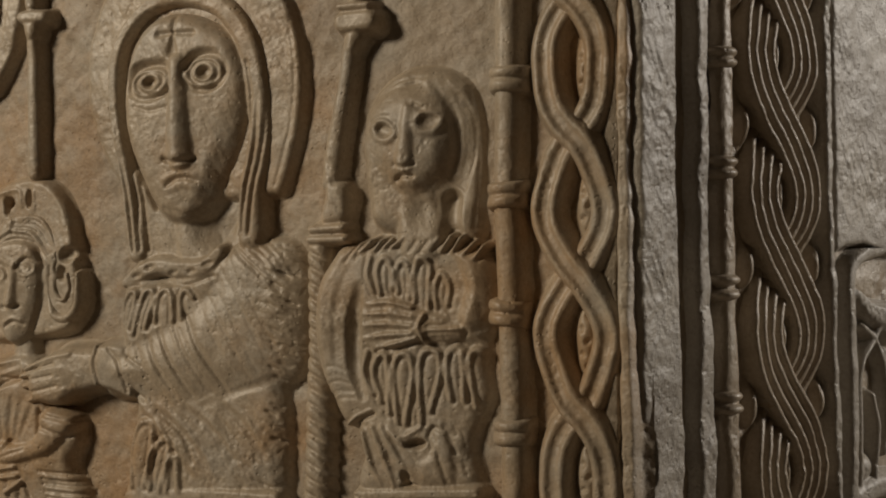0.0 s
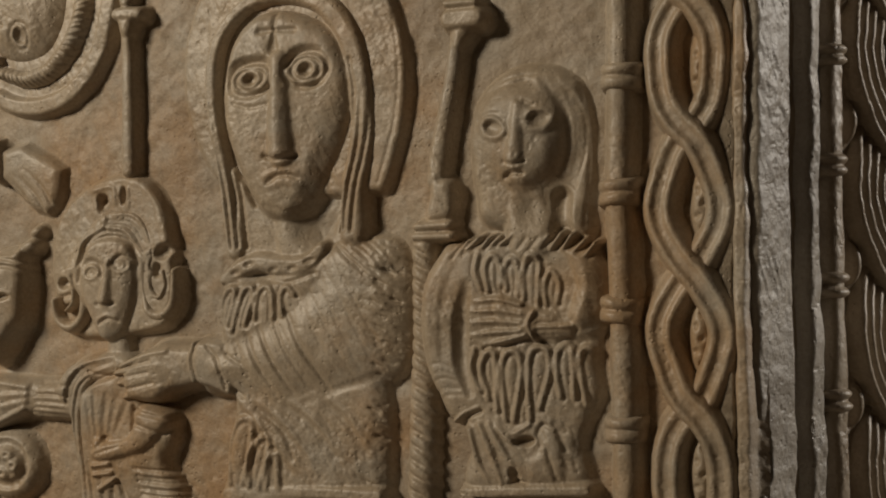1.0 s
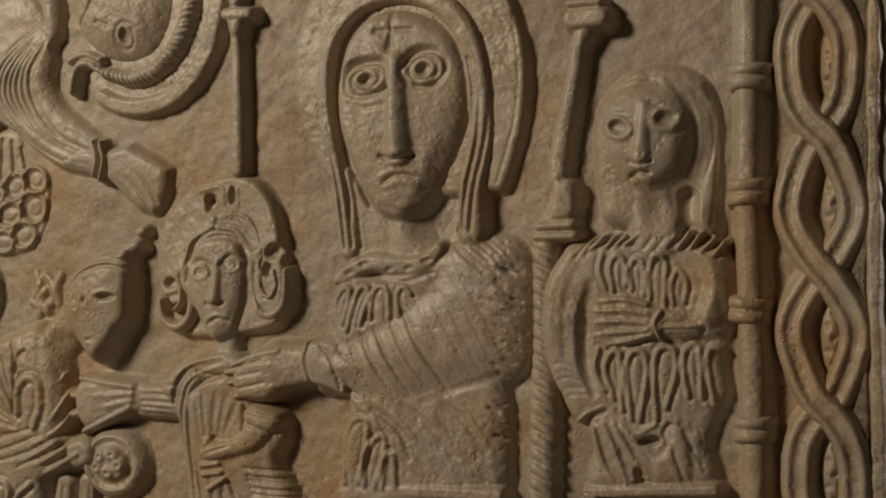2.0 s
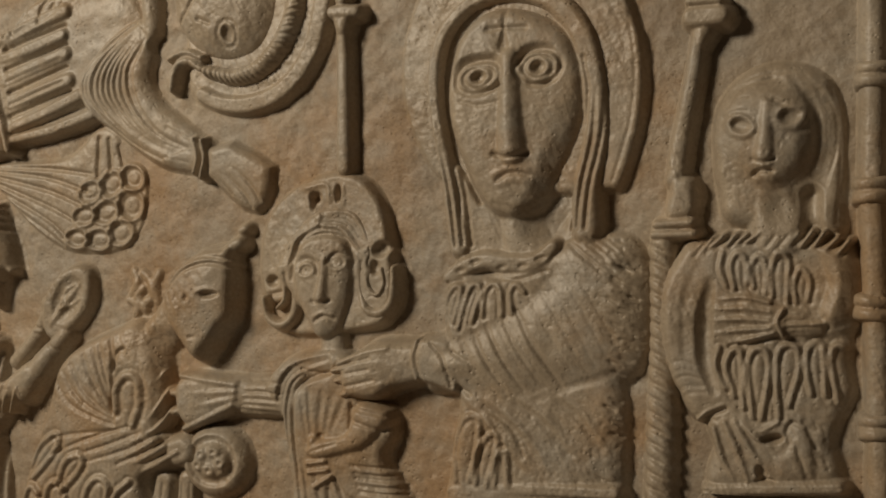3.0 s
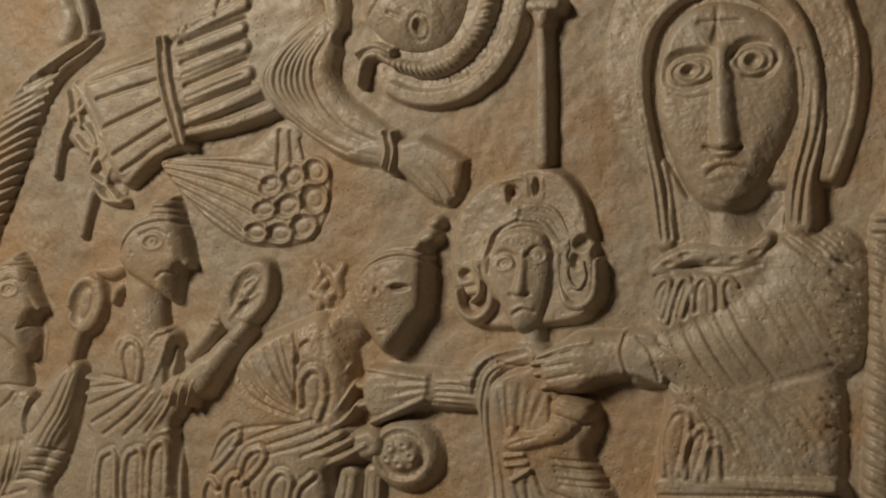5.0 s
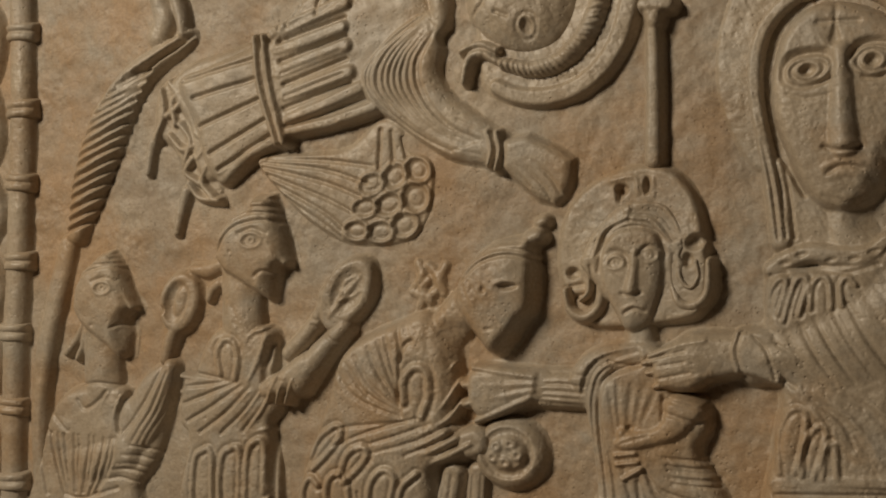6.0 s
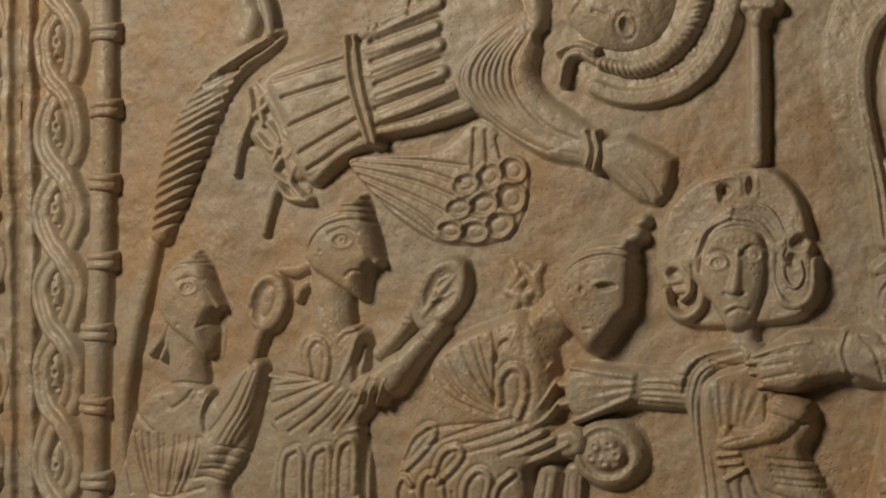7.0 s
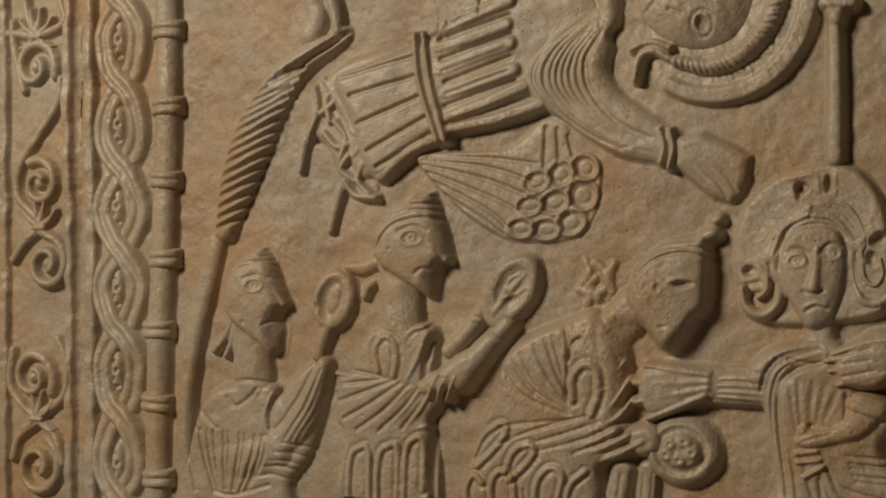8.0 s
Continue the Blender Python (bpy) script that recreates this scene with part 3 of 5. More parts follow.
f.ridge([(-63.1, -89.8), (-85.8, -90.9), (-105.5, -91.9)], [13, 12.5, 11.5], [12, 12.5, 9], 0.2)
strokes(f, [(-100.1, -84.2), (-84.1, -82.1), (-68.4, -82.7)], [(-100.0, -99.0), (-84.0, -99.5), (-70.0, -100.0)], 5, 1.2, [1.0, 1.6, 0.8])
f.cut([(-100.5, -81.5), (-102.6, -91.7), (-99.6, -102.3)], 1.4, 2.0)
f.plate([(-21.3, -92.6), (-12.2, -88.3), (2.8, -93.9), (4.1, -102.7), (-0.3, -107.4), (-11.9, -118.4), (-28.4, -124.0), (-41.7, -126.9), (-50.6, -123.6), (-52.0, -117.1), (-41.8, -110.0), (-25.2, -105.7)], 15.5, 5, bulge=2.5)
for q in ([(-20.6, -93.2), (-8.8, -95.2), (2.8, -97.7)], [(-19.9, -100.3), (-10.4, -102.9), (-0.3, -106.2)], [(-21.3, -91.3), (-21.2, -105.2)]):
    f.cut(q, 1.5, 1.7)
f.dome((-44.5, -114.0), 6.5, 7.5, 17).pit((-39.8, -110.5), 2.4, 2.2, 2.4).cut([(-45.2, -119.6), (-28.4, -113.7)], 1.0, 1.0)
for q in ([(-36.4, -124.6), (-48.5, -126.7)], [(-35.0, -129.7), (-47.8, -131.9)], [(-33.0, -133.4), (-43.6, -140.0)]):
    f.ridge(q, 2.9, 17)
strokes(f, [(-20.3, -126.9), (-7.2, -127.9), (6.4, -128.2)], [(-15.6, -140.7), (-2.5, -141.6), (10.3, -141.9)], 5, 1.3, [1.0, 2.0, 2.4])
for q in ([(-31.5, -134.2), (-22.1, -145.1), (0.8, -150.9)], [(-35.5, -141.0), (-33.4, -156.4)], [(-22.7, -152.3), (-12.2, -157.8)]):
    f.cut(q, 1.6, 1.8)
f.mesh("carved_figure", SIDE, panel, LIMESTONE, "carved child with outstretched arm and curled hair")

# ---- standing attendant ----
f = Relief([(149.7, 102.6), (266.9, -126.4)])
f.plate([(184.4, 57.8), (186.8, 70.6), (194.5, 81.7), (206.4, 89.1), (219.5, 90.9), (233.8, 87.6), (244.8, 78.7), (249.9, 62.4), (250.8, 40.3), (249.4, 23.7), (248.3, 4.4), (224.0, 6.7), (197.7, 8.8), (189.3, 14.6), (187.5, 24.6), (185.0, 39.0)], 9.5, 8, bulge=2)
strokes(f, [(242.3, 79.4), (247.1, 62.5), (247.7, 37.6), (246.1, 9.9)], [(245.4, 79.2), (249.6, 62.5), (249.9, 37.6), (248.3, 9.9)], 2, 1.1, 1.2)
f.ridge([(216.7, 25.5), (218.5, 3.0)], [14, 16], 12.5, 0.35)
f.cut([(234.4, 23.9), (235.6, 5.8)], 6.0, 5.5)
f.plate([(187.6, 59.2), (189.4, 71.1), (197.6, 80.4), (211.1, 84.8), (226.0, 82.9), (235.7, 75.7), (241.3, 61.7), (240.2, 45.2), (234.6, 32.6), (226.2, 25.0), (216.4, 21.8), (206.6, 24.7), (198.3, 31.1), (191.2, 42.0)], 13, 13, bulge=5, blend=4)
f.fall([(242.2, 67.8), (242.2, 45.7), (236.1, 30.7), (222.5, 20.6)], 15, [1, 3, 4.5, 4])
strokes(f, [(223.8, 82.7), (234.0, 68.3), (236.3, 51.5), (233.0, 34.4)], [(231.8, 83.6), (244.2, 68.0), (245.9, 48.0), (240.9, 29.3)], 7, 1.2, [0.6, 1.6, 1.8, 1.0])
strokes(f, [(195.0, 73.8), (205.0, 80.7), (219.5, 82.8)], [(196.7, 77.7), (206.7, 84.0), (221.2, 86.0)], 3, 0.9, 0.7)
strokes(f, [(193.5, 68.3), (201.7, 78.1), (216.3, 82.5)], [(191.0, 76.0), (199.9, 84.7), (215.7, 88.9)], 5, 0.9, [0.4, 0.9, 0.9])
f.cut([(214.6, 69.9), (213.8, 54.8), (212.6, 42.5)], [3.0, 4.0, 5.6], [-0.9, -2.0, -3.2])
f.cut([(207.1, 42.2), (212.6, 40.3), (218.1, 42.2)], 1.2, 2.0).cut([(218.1, 71.5), (222.1, 68.6), (228.9, 68.8)], 1.6, [1.0, 1.8, 0.8]).cut([(214.6, 72.8), (217.5, 71.0)], 1.2, 1.2)
f.cut([(192.4, 63.6), (200.0, 66.1), (207.1, 62.4)], 1.6, 0.9)
carve_eye(f, (201.2, 59.3), 7.2, 5.2, -14, 1.3, 3.4, True)
carve_eye(f, (225.5, 62.9), 7.0, 5.8, 10, 1.3, 2.2, True)
f.cut([(207.1, 34.3), (210.6, 36.5), (217.0, 36.3)], 1.3, 2.4).cut([(208.9, 32.0), (212.9, 33.0), (217.0, 31.8)], 2.0, -1.0).cut([(224.4, 31.7), (227.3, 34.4)], 1.0, 0.8)
f.plate([(167.3, -9.9), (174.6, -1.8), (189.7, 4.5), (216.2, 6.1), (241.8, 4.9), (254.6, -1.1), (259.6, -17.5), (258.5, -34.0), (255.2, -45.0), (251.9, -56.1), (254.2, -72.5), (249.2, -85.1), (245.3, -97.8), (244.8, -119.9), (185.8, -124.4), (186.3, -101.4), (183.9, -91.6), (174.8, -89.2), (167.4, -76.5), (164.3, -59.3), (163.4, -36.1), (164.9, -18.7)], 9.5, 6, bulge=2)
f.ridge([(176.6, -6.4), (168.7, -21.5), (166.6, -41.7), (168.7, -59.0), (174.3, -73.2), (182.7, -84.8)], [9, 10.5, 10.5, 9.5, 8, 6], [12.5, 14, 14, 13.5, 12.5, 11.5], 0.15)
f.cut([(186.1, -18.4), (182.6, -35.7), (182.6, -58.6), (187.5, -74.2)], [3.0, 5.0, 4.6, 3.0], [1.0, 4.6, 4.6, 2.0])
strokes(f, [(162.0, -62.1), (169.4, -59.0), (178.5, -61.5)], [(169.4, -79.7), (175.5, -76.0), (183.3, -75.6)], 5, 0.8, 0.6)
f.ridge([(179.1, -89.0), (185.1, -84.1), (192.3, -80.9)], 2.2, 13).cut([(180.3, -90.7), (186.3, -86.3), (193.5, -83.1)], 1.2, 2.4)
f.plate([(229.9, 1.0), (242.3, 3.3), (254.5, -1.7), (259.5, -17.5), (257.9, -32.8), (251.3, -42.8), (242.9, -45.3), (235.6, -42.7), (235.1, -30.3), (238.4, -20.5), (235.6, -8.9)], 12.5, 13, bulge=2.5)
f.cut([(219.1, -47.2), (238.5, -47.7), (257.4, -44.4)], [2.5, 3.6, 4.5], [1.0, 2.6, 3.0])
line = curve([(175.9, -3.0), (193.3, 2.2), (216.7, 3.3), (239.5, 2.2), (253.4, -2.8)], 1.0)
for k in range(13):
    q = line[int((k + 0.5) * (len(line) - 1) / 13)]
    tip = np.array([random.uniform(-4.5, -2.0), random.uniform(-5.0, -2.0)])
    f.ridge([q + tip, q + np.array([2.6, random.uniform(1.5, 3.5)])], [1.6, 2.3], 12.0 + random.uniform(-0.4, 0.8), blend=1.6).cut([q + tip * 0.8 + np.array([2.4, -1.0]), q + np.array([4.2, 1.0])], 0.9, 1.2)
for q in ([(193.9, -21.2), (190.3, -12.7), (191.5, -4.6)], [(197.5, -22.5), (195.7, -10.3), (199.2, -4.1), (203.4, -8.0), (204.0, -19.6)], [(206.9, -21.6), (205.7, -10.8), (209.8, -5.7), (213.3, -11.3), (213.3, -24.3)], [(216.2, -25.9), (215.6, -13.6), (219.1, -4.6), (224.2, -7.9), (223.7, -29.2)], [(227.7, -29.1), (226.6, -19.3), (230.0, -11.8), (234.5, -17.8), (233.4, -27.6)]):
    carve_loop(f, q, 1.6, 1.4, 1.5)
f.plate([(198.4, -24.4), (214.2, -24.7), (235.3, -31.1), (235.3, -43.8), (203.8, -45.2), (197.3, -38.0)], 13, 6)
for q, w in (([(215.1, -29.2), (202.9, -26.6), (190.5, -27.9)], 3.0), ([(215.7, -33.6), (202.9, -32.2), (188.1, -33.1)], 3.1), ([(215.7, -38.1), (201.7, -37.6), (187.8, -38.5)], 3.1), ([(215.1, -42.1), (201.7, -43.0), (188.7, -45.0)], 3.1), ([(217.4, -44.2), (206.4, -47.3), (195.9, -49.9)], 2.8)):
    f.ridge(q, [w, w, w * 0.85], [14.5, 15, 13.5])
f.cut([(195.5, -51.4), (207.0, -49.4), (217.7, -46.5)], 1.6, [1.2, 2.0, 1.2])
f.ridge([(222.0, -32.4), (219.1, -38.6), (222.0, -45.8)], 2.0, 15.5).plate([(214.2, -35.4), (240.4, -34.3), (243.2, -39.2), (241.5, -43.6), (214.8, -45.5)], 13.5, 3.5)
f.cut([(223.4, -38.3), (240.4, -37.3)], 1.2, 1.8).cut([(223.4, -41.6), (240.9, -40.6)], 1.2, 1.6).cut([(241.5, -35.9), (243.7, -39.7), (241.5, -43.6)], 1.2, 1.4)
for q in ([(193.4, -72.5), (188.0, -61.3), (189.8, -52.1)], [(197.6, -76.6), (193.4, -62.5), (196.4, -53.6), (201.1, -54.6), (202.3, -82.0)], [(207.0, -86.6), (204.0, -63.5), (207.0, -53.2), (212.8, -53.0), (215.1, -63.1), (211.1, -87.2)], [(219.8, -85.9), (218.0, -61.6), (220.9, -51.1), (227.8, -50.9), (229.5, -61.1), (224.4, -80.1)], [(235.2, -74.0), (232.3, -58.2), (235.1, -49.5), (240.8, -50.4), (241.9, -74.5)], [(248.1, -77.8), (244.1, -57.8), (246.4, -49.2), (250.8, -50.7)]):
    carve_loop(f, q, 1.8, 1.6, 1.8)
f.plate([(181.6, -90.6), (192.3, -83.2), (202.4, -88.9), (209.4, -99.2), (210.6, -110.9), (205.9, -120.3), (191.2, -121.4), (187.0, -105.7)], 11.5, 6)
for q, w in (([(187.3, -93.0), (191.5, -107.0), (197.4, -119.0)], 3.6), ([(192.6, -89.9), (199.2, -103.6), (204.5, -119.1)], 4.0), ([(198.0, -89.6), (205.6, -102.1), (210.9, -109.6)], 3.8), ([(202.1, -90.5), (209.7, -97.3), (215.5, -100.9)], 3.0)):
    f.ridge(q, [w, w, w * 0.75], [13.5, 14, 12])
f.ridge([(201.2, -88.6), (209.4, -93.8), (219.2, -88.7)], 3.0, 12.5)
f.plate([(221.5, -90.1), (228.4, -79.6), (235.2, -83.7), (240.2, -97.8), (239.2, -117.8), (217.5, -119.4), (212.9, -103.5), (221.0, -99.0)], 11.5, 7)
f.cut([(225.0, -98.8), (223.2, -93.3), (226.1, -88.1), (230.1, -90.1)], 1.3, 1.6).cut([(228.4, -101.3), (233.0, -114.9)], 1.2, 1.2).cut([(231.2, -87.8), (237.4, -100.8)], 1.4, 1.2)
f.pit((210.9, -114.4), 2.6, 4.4, 4, 20).pit((216.6, -97.2), 6.0, 2.6, 5, 12).pit((213.2, -118.8), 6, 2.0, 5)
for k in range(26):
    a, b = random.uniform(0, 1), random.uniform(0, 1)
    q = np.array((234.9, -101.2)) + np.array([26 * a - 10, 40 * b - 22])
    f.cut([q, q + np.array([1.5, -4.0])], 0.8, 0.7)
f.ridge([(183.9, -125.1), (216.4, -122.1), (248.2, -119.6)], 4.5, 12.5, 0.3, twist=1.6, pitch=2.6)
f.mesh("carved_figure", SIDE, panel, LIMESTONE, "carved standing figure with folded arms and pleated robe")

# ---- bent winged figure ----
f = Relief([(-414.6, 209.3), (-48.5, -8.4)])
f.plate([(-296.8, 49.8), (-261, 52.8), (-231.4, 55.8), (-209.6, 71.8), (-195.2, 67.8), (-192.1, 53.5), (-174.5, 45), (-173.3, 29.2), (-176.8, 12.3), (-186.3, -0.4), (-203.9, -4.8), (-232.8, -3.5), (-259.8, 10.3), (-285.1, 32.2)], 4.2, 2.5, bulge=1)
for q in ([(-293, 47.5), (-248.5, 42.3), (-217.3, 33.2)], [(-292.2, 44.5), (-248.5, 34.3), (-221.1, 24.2)], [(-288.8, 39.6), (-248.4, 24.4), (-224.8, 13.4)], [(-283.8, 33.2), (-248.3, 15.3), (-232.5, 2.6)], [(-288.9, 49.6), (-248.6, 48.1), (-213.6, 43.9)], [(-208.1, 67), (-209, 42)], [(-200.5, 65.7), (-199.2, 45.4)], [(-193.3, 61.2), (-190.2, 48.8)], [(-276.4, 24.6), (-252.2, 9.9), (-236.3, -1)]):
    f.cut(q, 1.6, 2.2)
for q, ru, rv, turn in (([(-213.5, 32.4)], 9.5, 7.0, 20), ([(-197.6, 37.2)], 9.5, 8.0, 40), ([(-181.9, 41.2)], 8.0, 9.0, 60), ([(-217.9, 17.4)], 9.0, 6.5, 10), ([(-201.2, 19.4)], 10.0, 7.5, 20), ([(-183.2, 23.9)], 9.5, 10.0, 40), ([(-223.9, 3)], 9.0, 6.5, 0), ([(-207.1, 2.3)], 10.0, 7.0, 5), ([(-190.5, 6.6)], 9.5, 8.0, 25)):
    f.cut(oval(q, ru, rv, turn), 1.7, -2.0, closed=True).cut(oval(q, ru * 0.6, rv * 0.55, turn), 1.7, 0.8, closed=True)
f.plate([(-368.4, 98.0), (-355.6, 113.5), (-325.7, 121.8), (-301.0, 125.7), (-296.5, 106.1), (-298.7, 61.7), (-320.6, 42.7), (-337.6, 35.4), (-347.7, 47.7), (-353.5, 74.5)], 6.5, 5)
f.plate([(-292.2, 118.5), (-277.7, 140.5), (-252.5, 158.6), (-195.6, 161.5), (-189.1, 136.3), (-225.0, 127.2), (-269.0, 114.4)], 7, 5)
for q in ([(-279.3, 124.5), (-276.9, 138.3), (-270.1, 148.1)], [(-274.2, 124.9), (-270.9, 137.9), (-264.2, 149.2)], [(-249.8, 132.2), (-247.4, 143.7), (-241.7, 153.4)], [(-244.0, 133.3), (-239.9, 144.6), (-235.9, 153.0)]):
    f.cut(q, 1.3, 1.6)
f.plate([(-360, 103.6), (-329.9, 115.5), (-296.5, 126.8), (-260.1, 141.2), (-232.7, 152.1), (-194.7, 160.1), (-175.9, 134.2), (-194, 89.3), (-209, 77.4), (-239.7, 71.3), (-275.4, 61.3), (-295.8, 54.4), (-316.4, 38), (-326.9, 34.3), (-337.7, 45.8), (-346.6, 72.6)], 8.2, 9, bulge=1)
for a, w in (([(-298.6, 108.9), (-328.7, 103.9), (-349.2, 98.3)], 4.8), ([(-296.8, 96.8), (-319.6, 89.5), (-344.2, 83.6)], 5.2), ([(-290.8, 81.7), (-310.6, 74.9), (-333.6, 60.6)], 5.5), ([(-286.6, 70.5), (-306.3, 61.8), (-326.3, 47.3)], 5.0), ([(-285.9, 61.4), (-303, 53.3), (-323, 38.7)], 5.5)):
    f.ridge(a, [w, w, w * 1.2], [10, 11, 10], 0.3)
for a, w in (([(-281.2, 120.2), (-259.1, 125.2), (-233.7, 133.1)], 5.5), ([(-280.5, 105.3), (-256.6, 113.3), (-231.2, 121)], 6.0), ([(-275.9, 90.3), (-250.1, 97.6), (-228.7, 103.9)], 6.0), ([(-271.7, 75.5), (-246, 83.7), (-220.9, 93.5)], 5.2), ([(-274.6, 67.4), (-242.8, 72.3), (-210.1, 81.2)], 4.6), ([(-283.8, 131.5), (-259.7, 139.2), (-232.3, 148.3)], 6.0)):
    f.ridge(a, w, [10.5, 11, 10], 0.35)
for a in ([(-280.3, 125.4), (-232.9, 138.9)], [(-278.9, 112.8), (-231.6, 127)], [(-276, 97.6), (-230.7, 112.6)], [(-275.8, 82.3), (-228.6, 97.4)], [(-273.7, 70.8), (-217, 87)], [(-296.4, 102.6), (-344.6, 91.1)], [(-293.4, 89.2), (-339.3, 72)], [(-289.1, 75.7), (-331.4, 53.8)], [(-285.8, 65.3), (-324.5, 43.1)], [(-299, 115.4), (-353.9, 103)]):
    f.cut(a, 1.9, 2.8)
for a in ([(-277.2, 104.7), (-233.9, 117.4)], [(-274.7, 89.9), (-232.2, 102.6)]):
    f.cut(a, 1.4, 1.2)
for a in ([(-297.4, 129.1), (-293, 96.4), (-280.4, 59.9)], [(-290.8, 129.5), (-285.6, 96.1), (-274.7, 59.8)]):
    f.ridge(a, 3.6, 13.5)
for k, a in enumerate(([(-354.4, 99.3), (-365.3, 90.2), (-362.9, 74.8)], [(-367.6, 103.7), (-358.7, 89.9), (-369.6, 80.8)], [(-358.5, 74.7), (-349.7, 63), (-353.9, 49.8)], [(-367.8, 67.4), (-356.8, 57.6), (-348.1, 59.3)], [(-347.5, 51.6), (-353.9, 42.2), (-343, 34.4)], [(-336.7, 45.7), (-340.8, 34.4), (-332.2, 24.9)], [(-351.6, 34.5), (-342.9, 25), (-327.9, 23)], [(-374.7, 98.3), (-372.4, 82.9), (-378.9, 65.8)], [(-346, 68.7), (-337.3, 60.9), (-343.7, 51.6)])):
    f.ridge(a, 3.2, 8.5)
for k in range(7):
    f.cut([(-271.7, 136.3), (-247.9, 145.7), (-224.6, 155)] + np.array([-3.5 * k, -2.0 * k]), 0.8, 0.4)
f.plate([(-377.1, 100.8), (-357.2, 100), (-339.5, 61.2), (-328.5, 30.7), (-334.8, 23.2), (-350, 27.1), (-365.6, 58), (-381.2, 70)], 4, 4)
f.ridge([(-380.6, 66.8), (-385, 57.6), (-387.1, 42.2)], [4, 4, 3], 6).ridge([(-356, 29.1), (-360.2, 15.7), (-362.7, 1.1)], [4.5, 4.5, 3.5], 6)
for a in ([(-279.7, 133.9), (-281.5, 144.3), (-277.9, 151.4)], [(-273.7, 135.7), (-275.8, 145.7), (-271.9, 154.7)], [(-251.8, 141.6), (-251.9, 149.6), (-247.2, 156.6)]):
    f.cut(a, 1.5, 2)
# its fan of sleeve folds, forearm and veiled hand
f.plate([(-217.6, 108.5), (-193.9, 131.2), (-172.1, 139.6), (-163.5, 123.1), (-166.4, 101.1), (-158.7, 86.8), (-143.5, 75.9), (-130.8, 66.6), (-120.4, 60.2), (-117.4, 46.5), (-125.4, 38.5), (-136.5, 42.8), (-158.4, 47.4), (-177.7, 58.3), (-197.4, 71.5), (-213.4, 80.5), (-220.7, 95.1)], 8.5, 7, bulge=1.5)
strokes(f, [(-177.5, 137.9), (-208.0, 115.1), (-215.1, 94.8), (-197.4, 74.3), (-176.9, 60.3), (-157.7, 51.5)], [(-167.4, 127.5), (-177.3, 109.3), (-176.4, 93.9), (-167.0, 76.8), (-154.7, 66.0), (-137.4, 58.6)], 10, 1.4, [1.2, 2.2, 2.0, 1.8, 1.0])
strokes(f, [(-152.5, 70.7), (-135.9, 63.3)], [(-154.6, 53.5), (-137.3, 49.7)], 3, 1.2, 0.7)
f.ridge([(-133.0, 63.3), (-129.9, 52.9), (-132.1, 42.7)], 2.4, 10.5).ridge([(-126.3, 62.4), (-124.0, 51.4), (-126.9, 39.9)], 2.6, 11)
f.plate([(-123.4, 58.4), (-107.4, 61.3), (-86.5, 51.4), (-78.0, 45.8), (-79.3, 32.5), (-83.5, 22.6), (-89.1, 17.9), (-100.6, 21.4), (-114.4, 32.3), (-124.0, 40.7)], 8, 4, smooth=False, bulge=1)
for q in ([(-108.7, 41.1), (-96.3, 29.4), (-92.0, 21.3)], [(-102.9, 45.0), (-91.4, 34.0), (-86.3, 25.3)], [(-116.7, 41.2), (-105.0, 29.5)]):
    f.cut(q, 1.2, [0.3, 1.2, 1.4])
f.ridge([(-167.7, 153.8), (-166.6, 132.8), (-171.5, 118.7)], [8, 7, 5], [8.5, 8.5, 7.5], blend=3)
f.pit([(-161.5, 122.1)], 6, 6, 6).pit([(-159.1, 103)], 7, 9, 5)
# its head, turned down, with a braided fringe
f.plate([(-149, 145.4), (-142.9, 127.7), (-127.2, 114.8), (-107.9, 110.3), (-89, 116), (-78, 133.6), (-76.3, 160.1), (-93.2, 181.6), (-123.7, 187.8), (-145.2, 172.6)], 11, 18, bulge=3)
f.pit([(-106.7, 125.3)], 4.0, 5.5, 3.5, 20).cut(oval([(-106.7, 125.3)], 6.5, 8), 1.5, 1.1, closed=True)
f.cut([(-126.7, 135.1), (-119, 132.2)], 1.6, 1.8).cut([(-142.4, 134.4), (-136.5, 139.2), (-130.7, 147.3)], 1.5, 1.6)
f.ridge([(-61.2, 158.6), (-63.6, 135.8), (-73, 116.6), (-88.5, 103.5), (-105.4, 100), (-122.7, 103.9)], [7, 7.5, 7.5, 7, 6, 4.5], 12)
braid = curve([(-61.7, 145.3), (-64.2, 134), (-72.5, 116.4), (-88, 103.3), (-104.9, 99.8), (-121.4, 103.7)], 1.0)
for k in range(26):
    q = braid[int(k * (len(braid) - 1) / 25)]
    out = q - np.array([-107.0, 140.0])
    out = out / np.hypot(*out)
    lean = np.array([-out[1], out[0]]) * random.uniform(1.0, 3.0)
    f.cut([q - out * 5.5 - lean, q, q + out * 6.5 + lean], random.uniform(0.9, 1.4), [0.6, random.uniform(1.2, 2.0), 2.0])
f.cut([(-145, 128), (-128, 114), (-108, 109), (-88, 114), (-77, 130), (-74, 152)], 1.3, 1.8)
f.ridge([(-127.1, 105.6), (-136.9, 110.9), (-146, 107.3), (-148.7, 93.6)], [3, 4, 4, 3], 10).ridge([(-127.2, 112.4), (-138.9, 116.5), (-150.8, 112.7)], 3, 10)
f.pit([(-132.1, 100.6)], 4.5, 4, 4).pit([(-130.5, 91.3)], 4.0, 9, 4.5)
f.mesh("carved_figure", SIDE, panel, LIMESTONE, "carved winged figure bending down with pleated skirt")

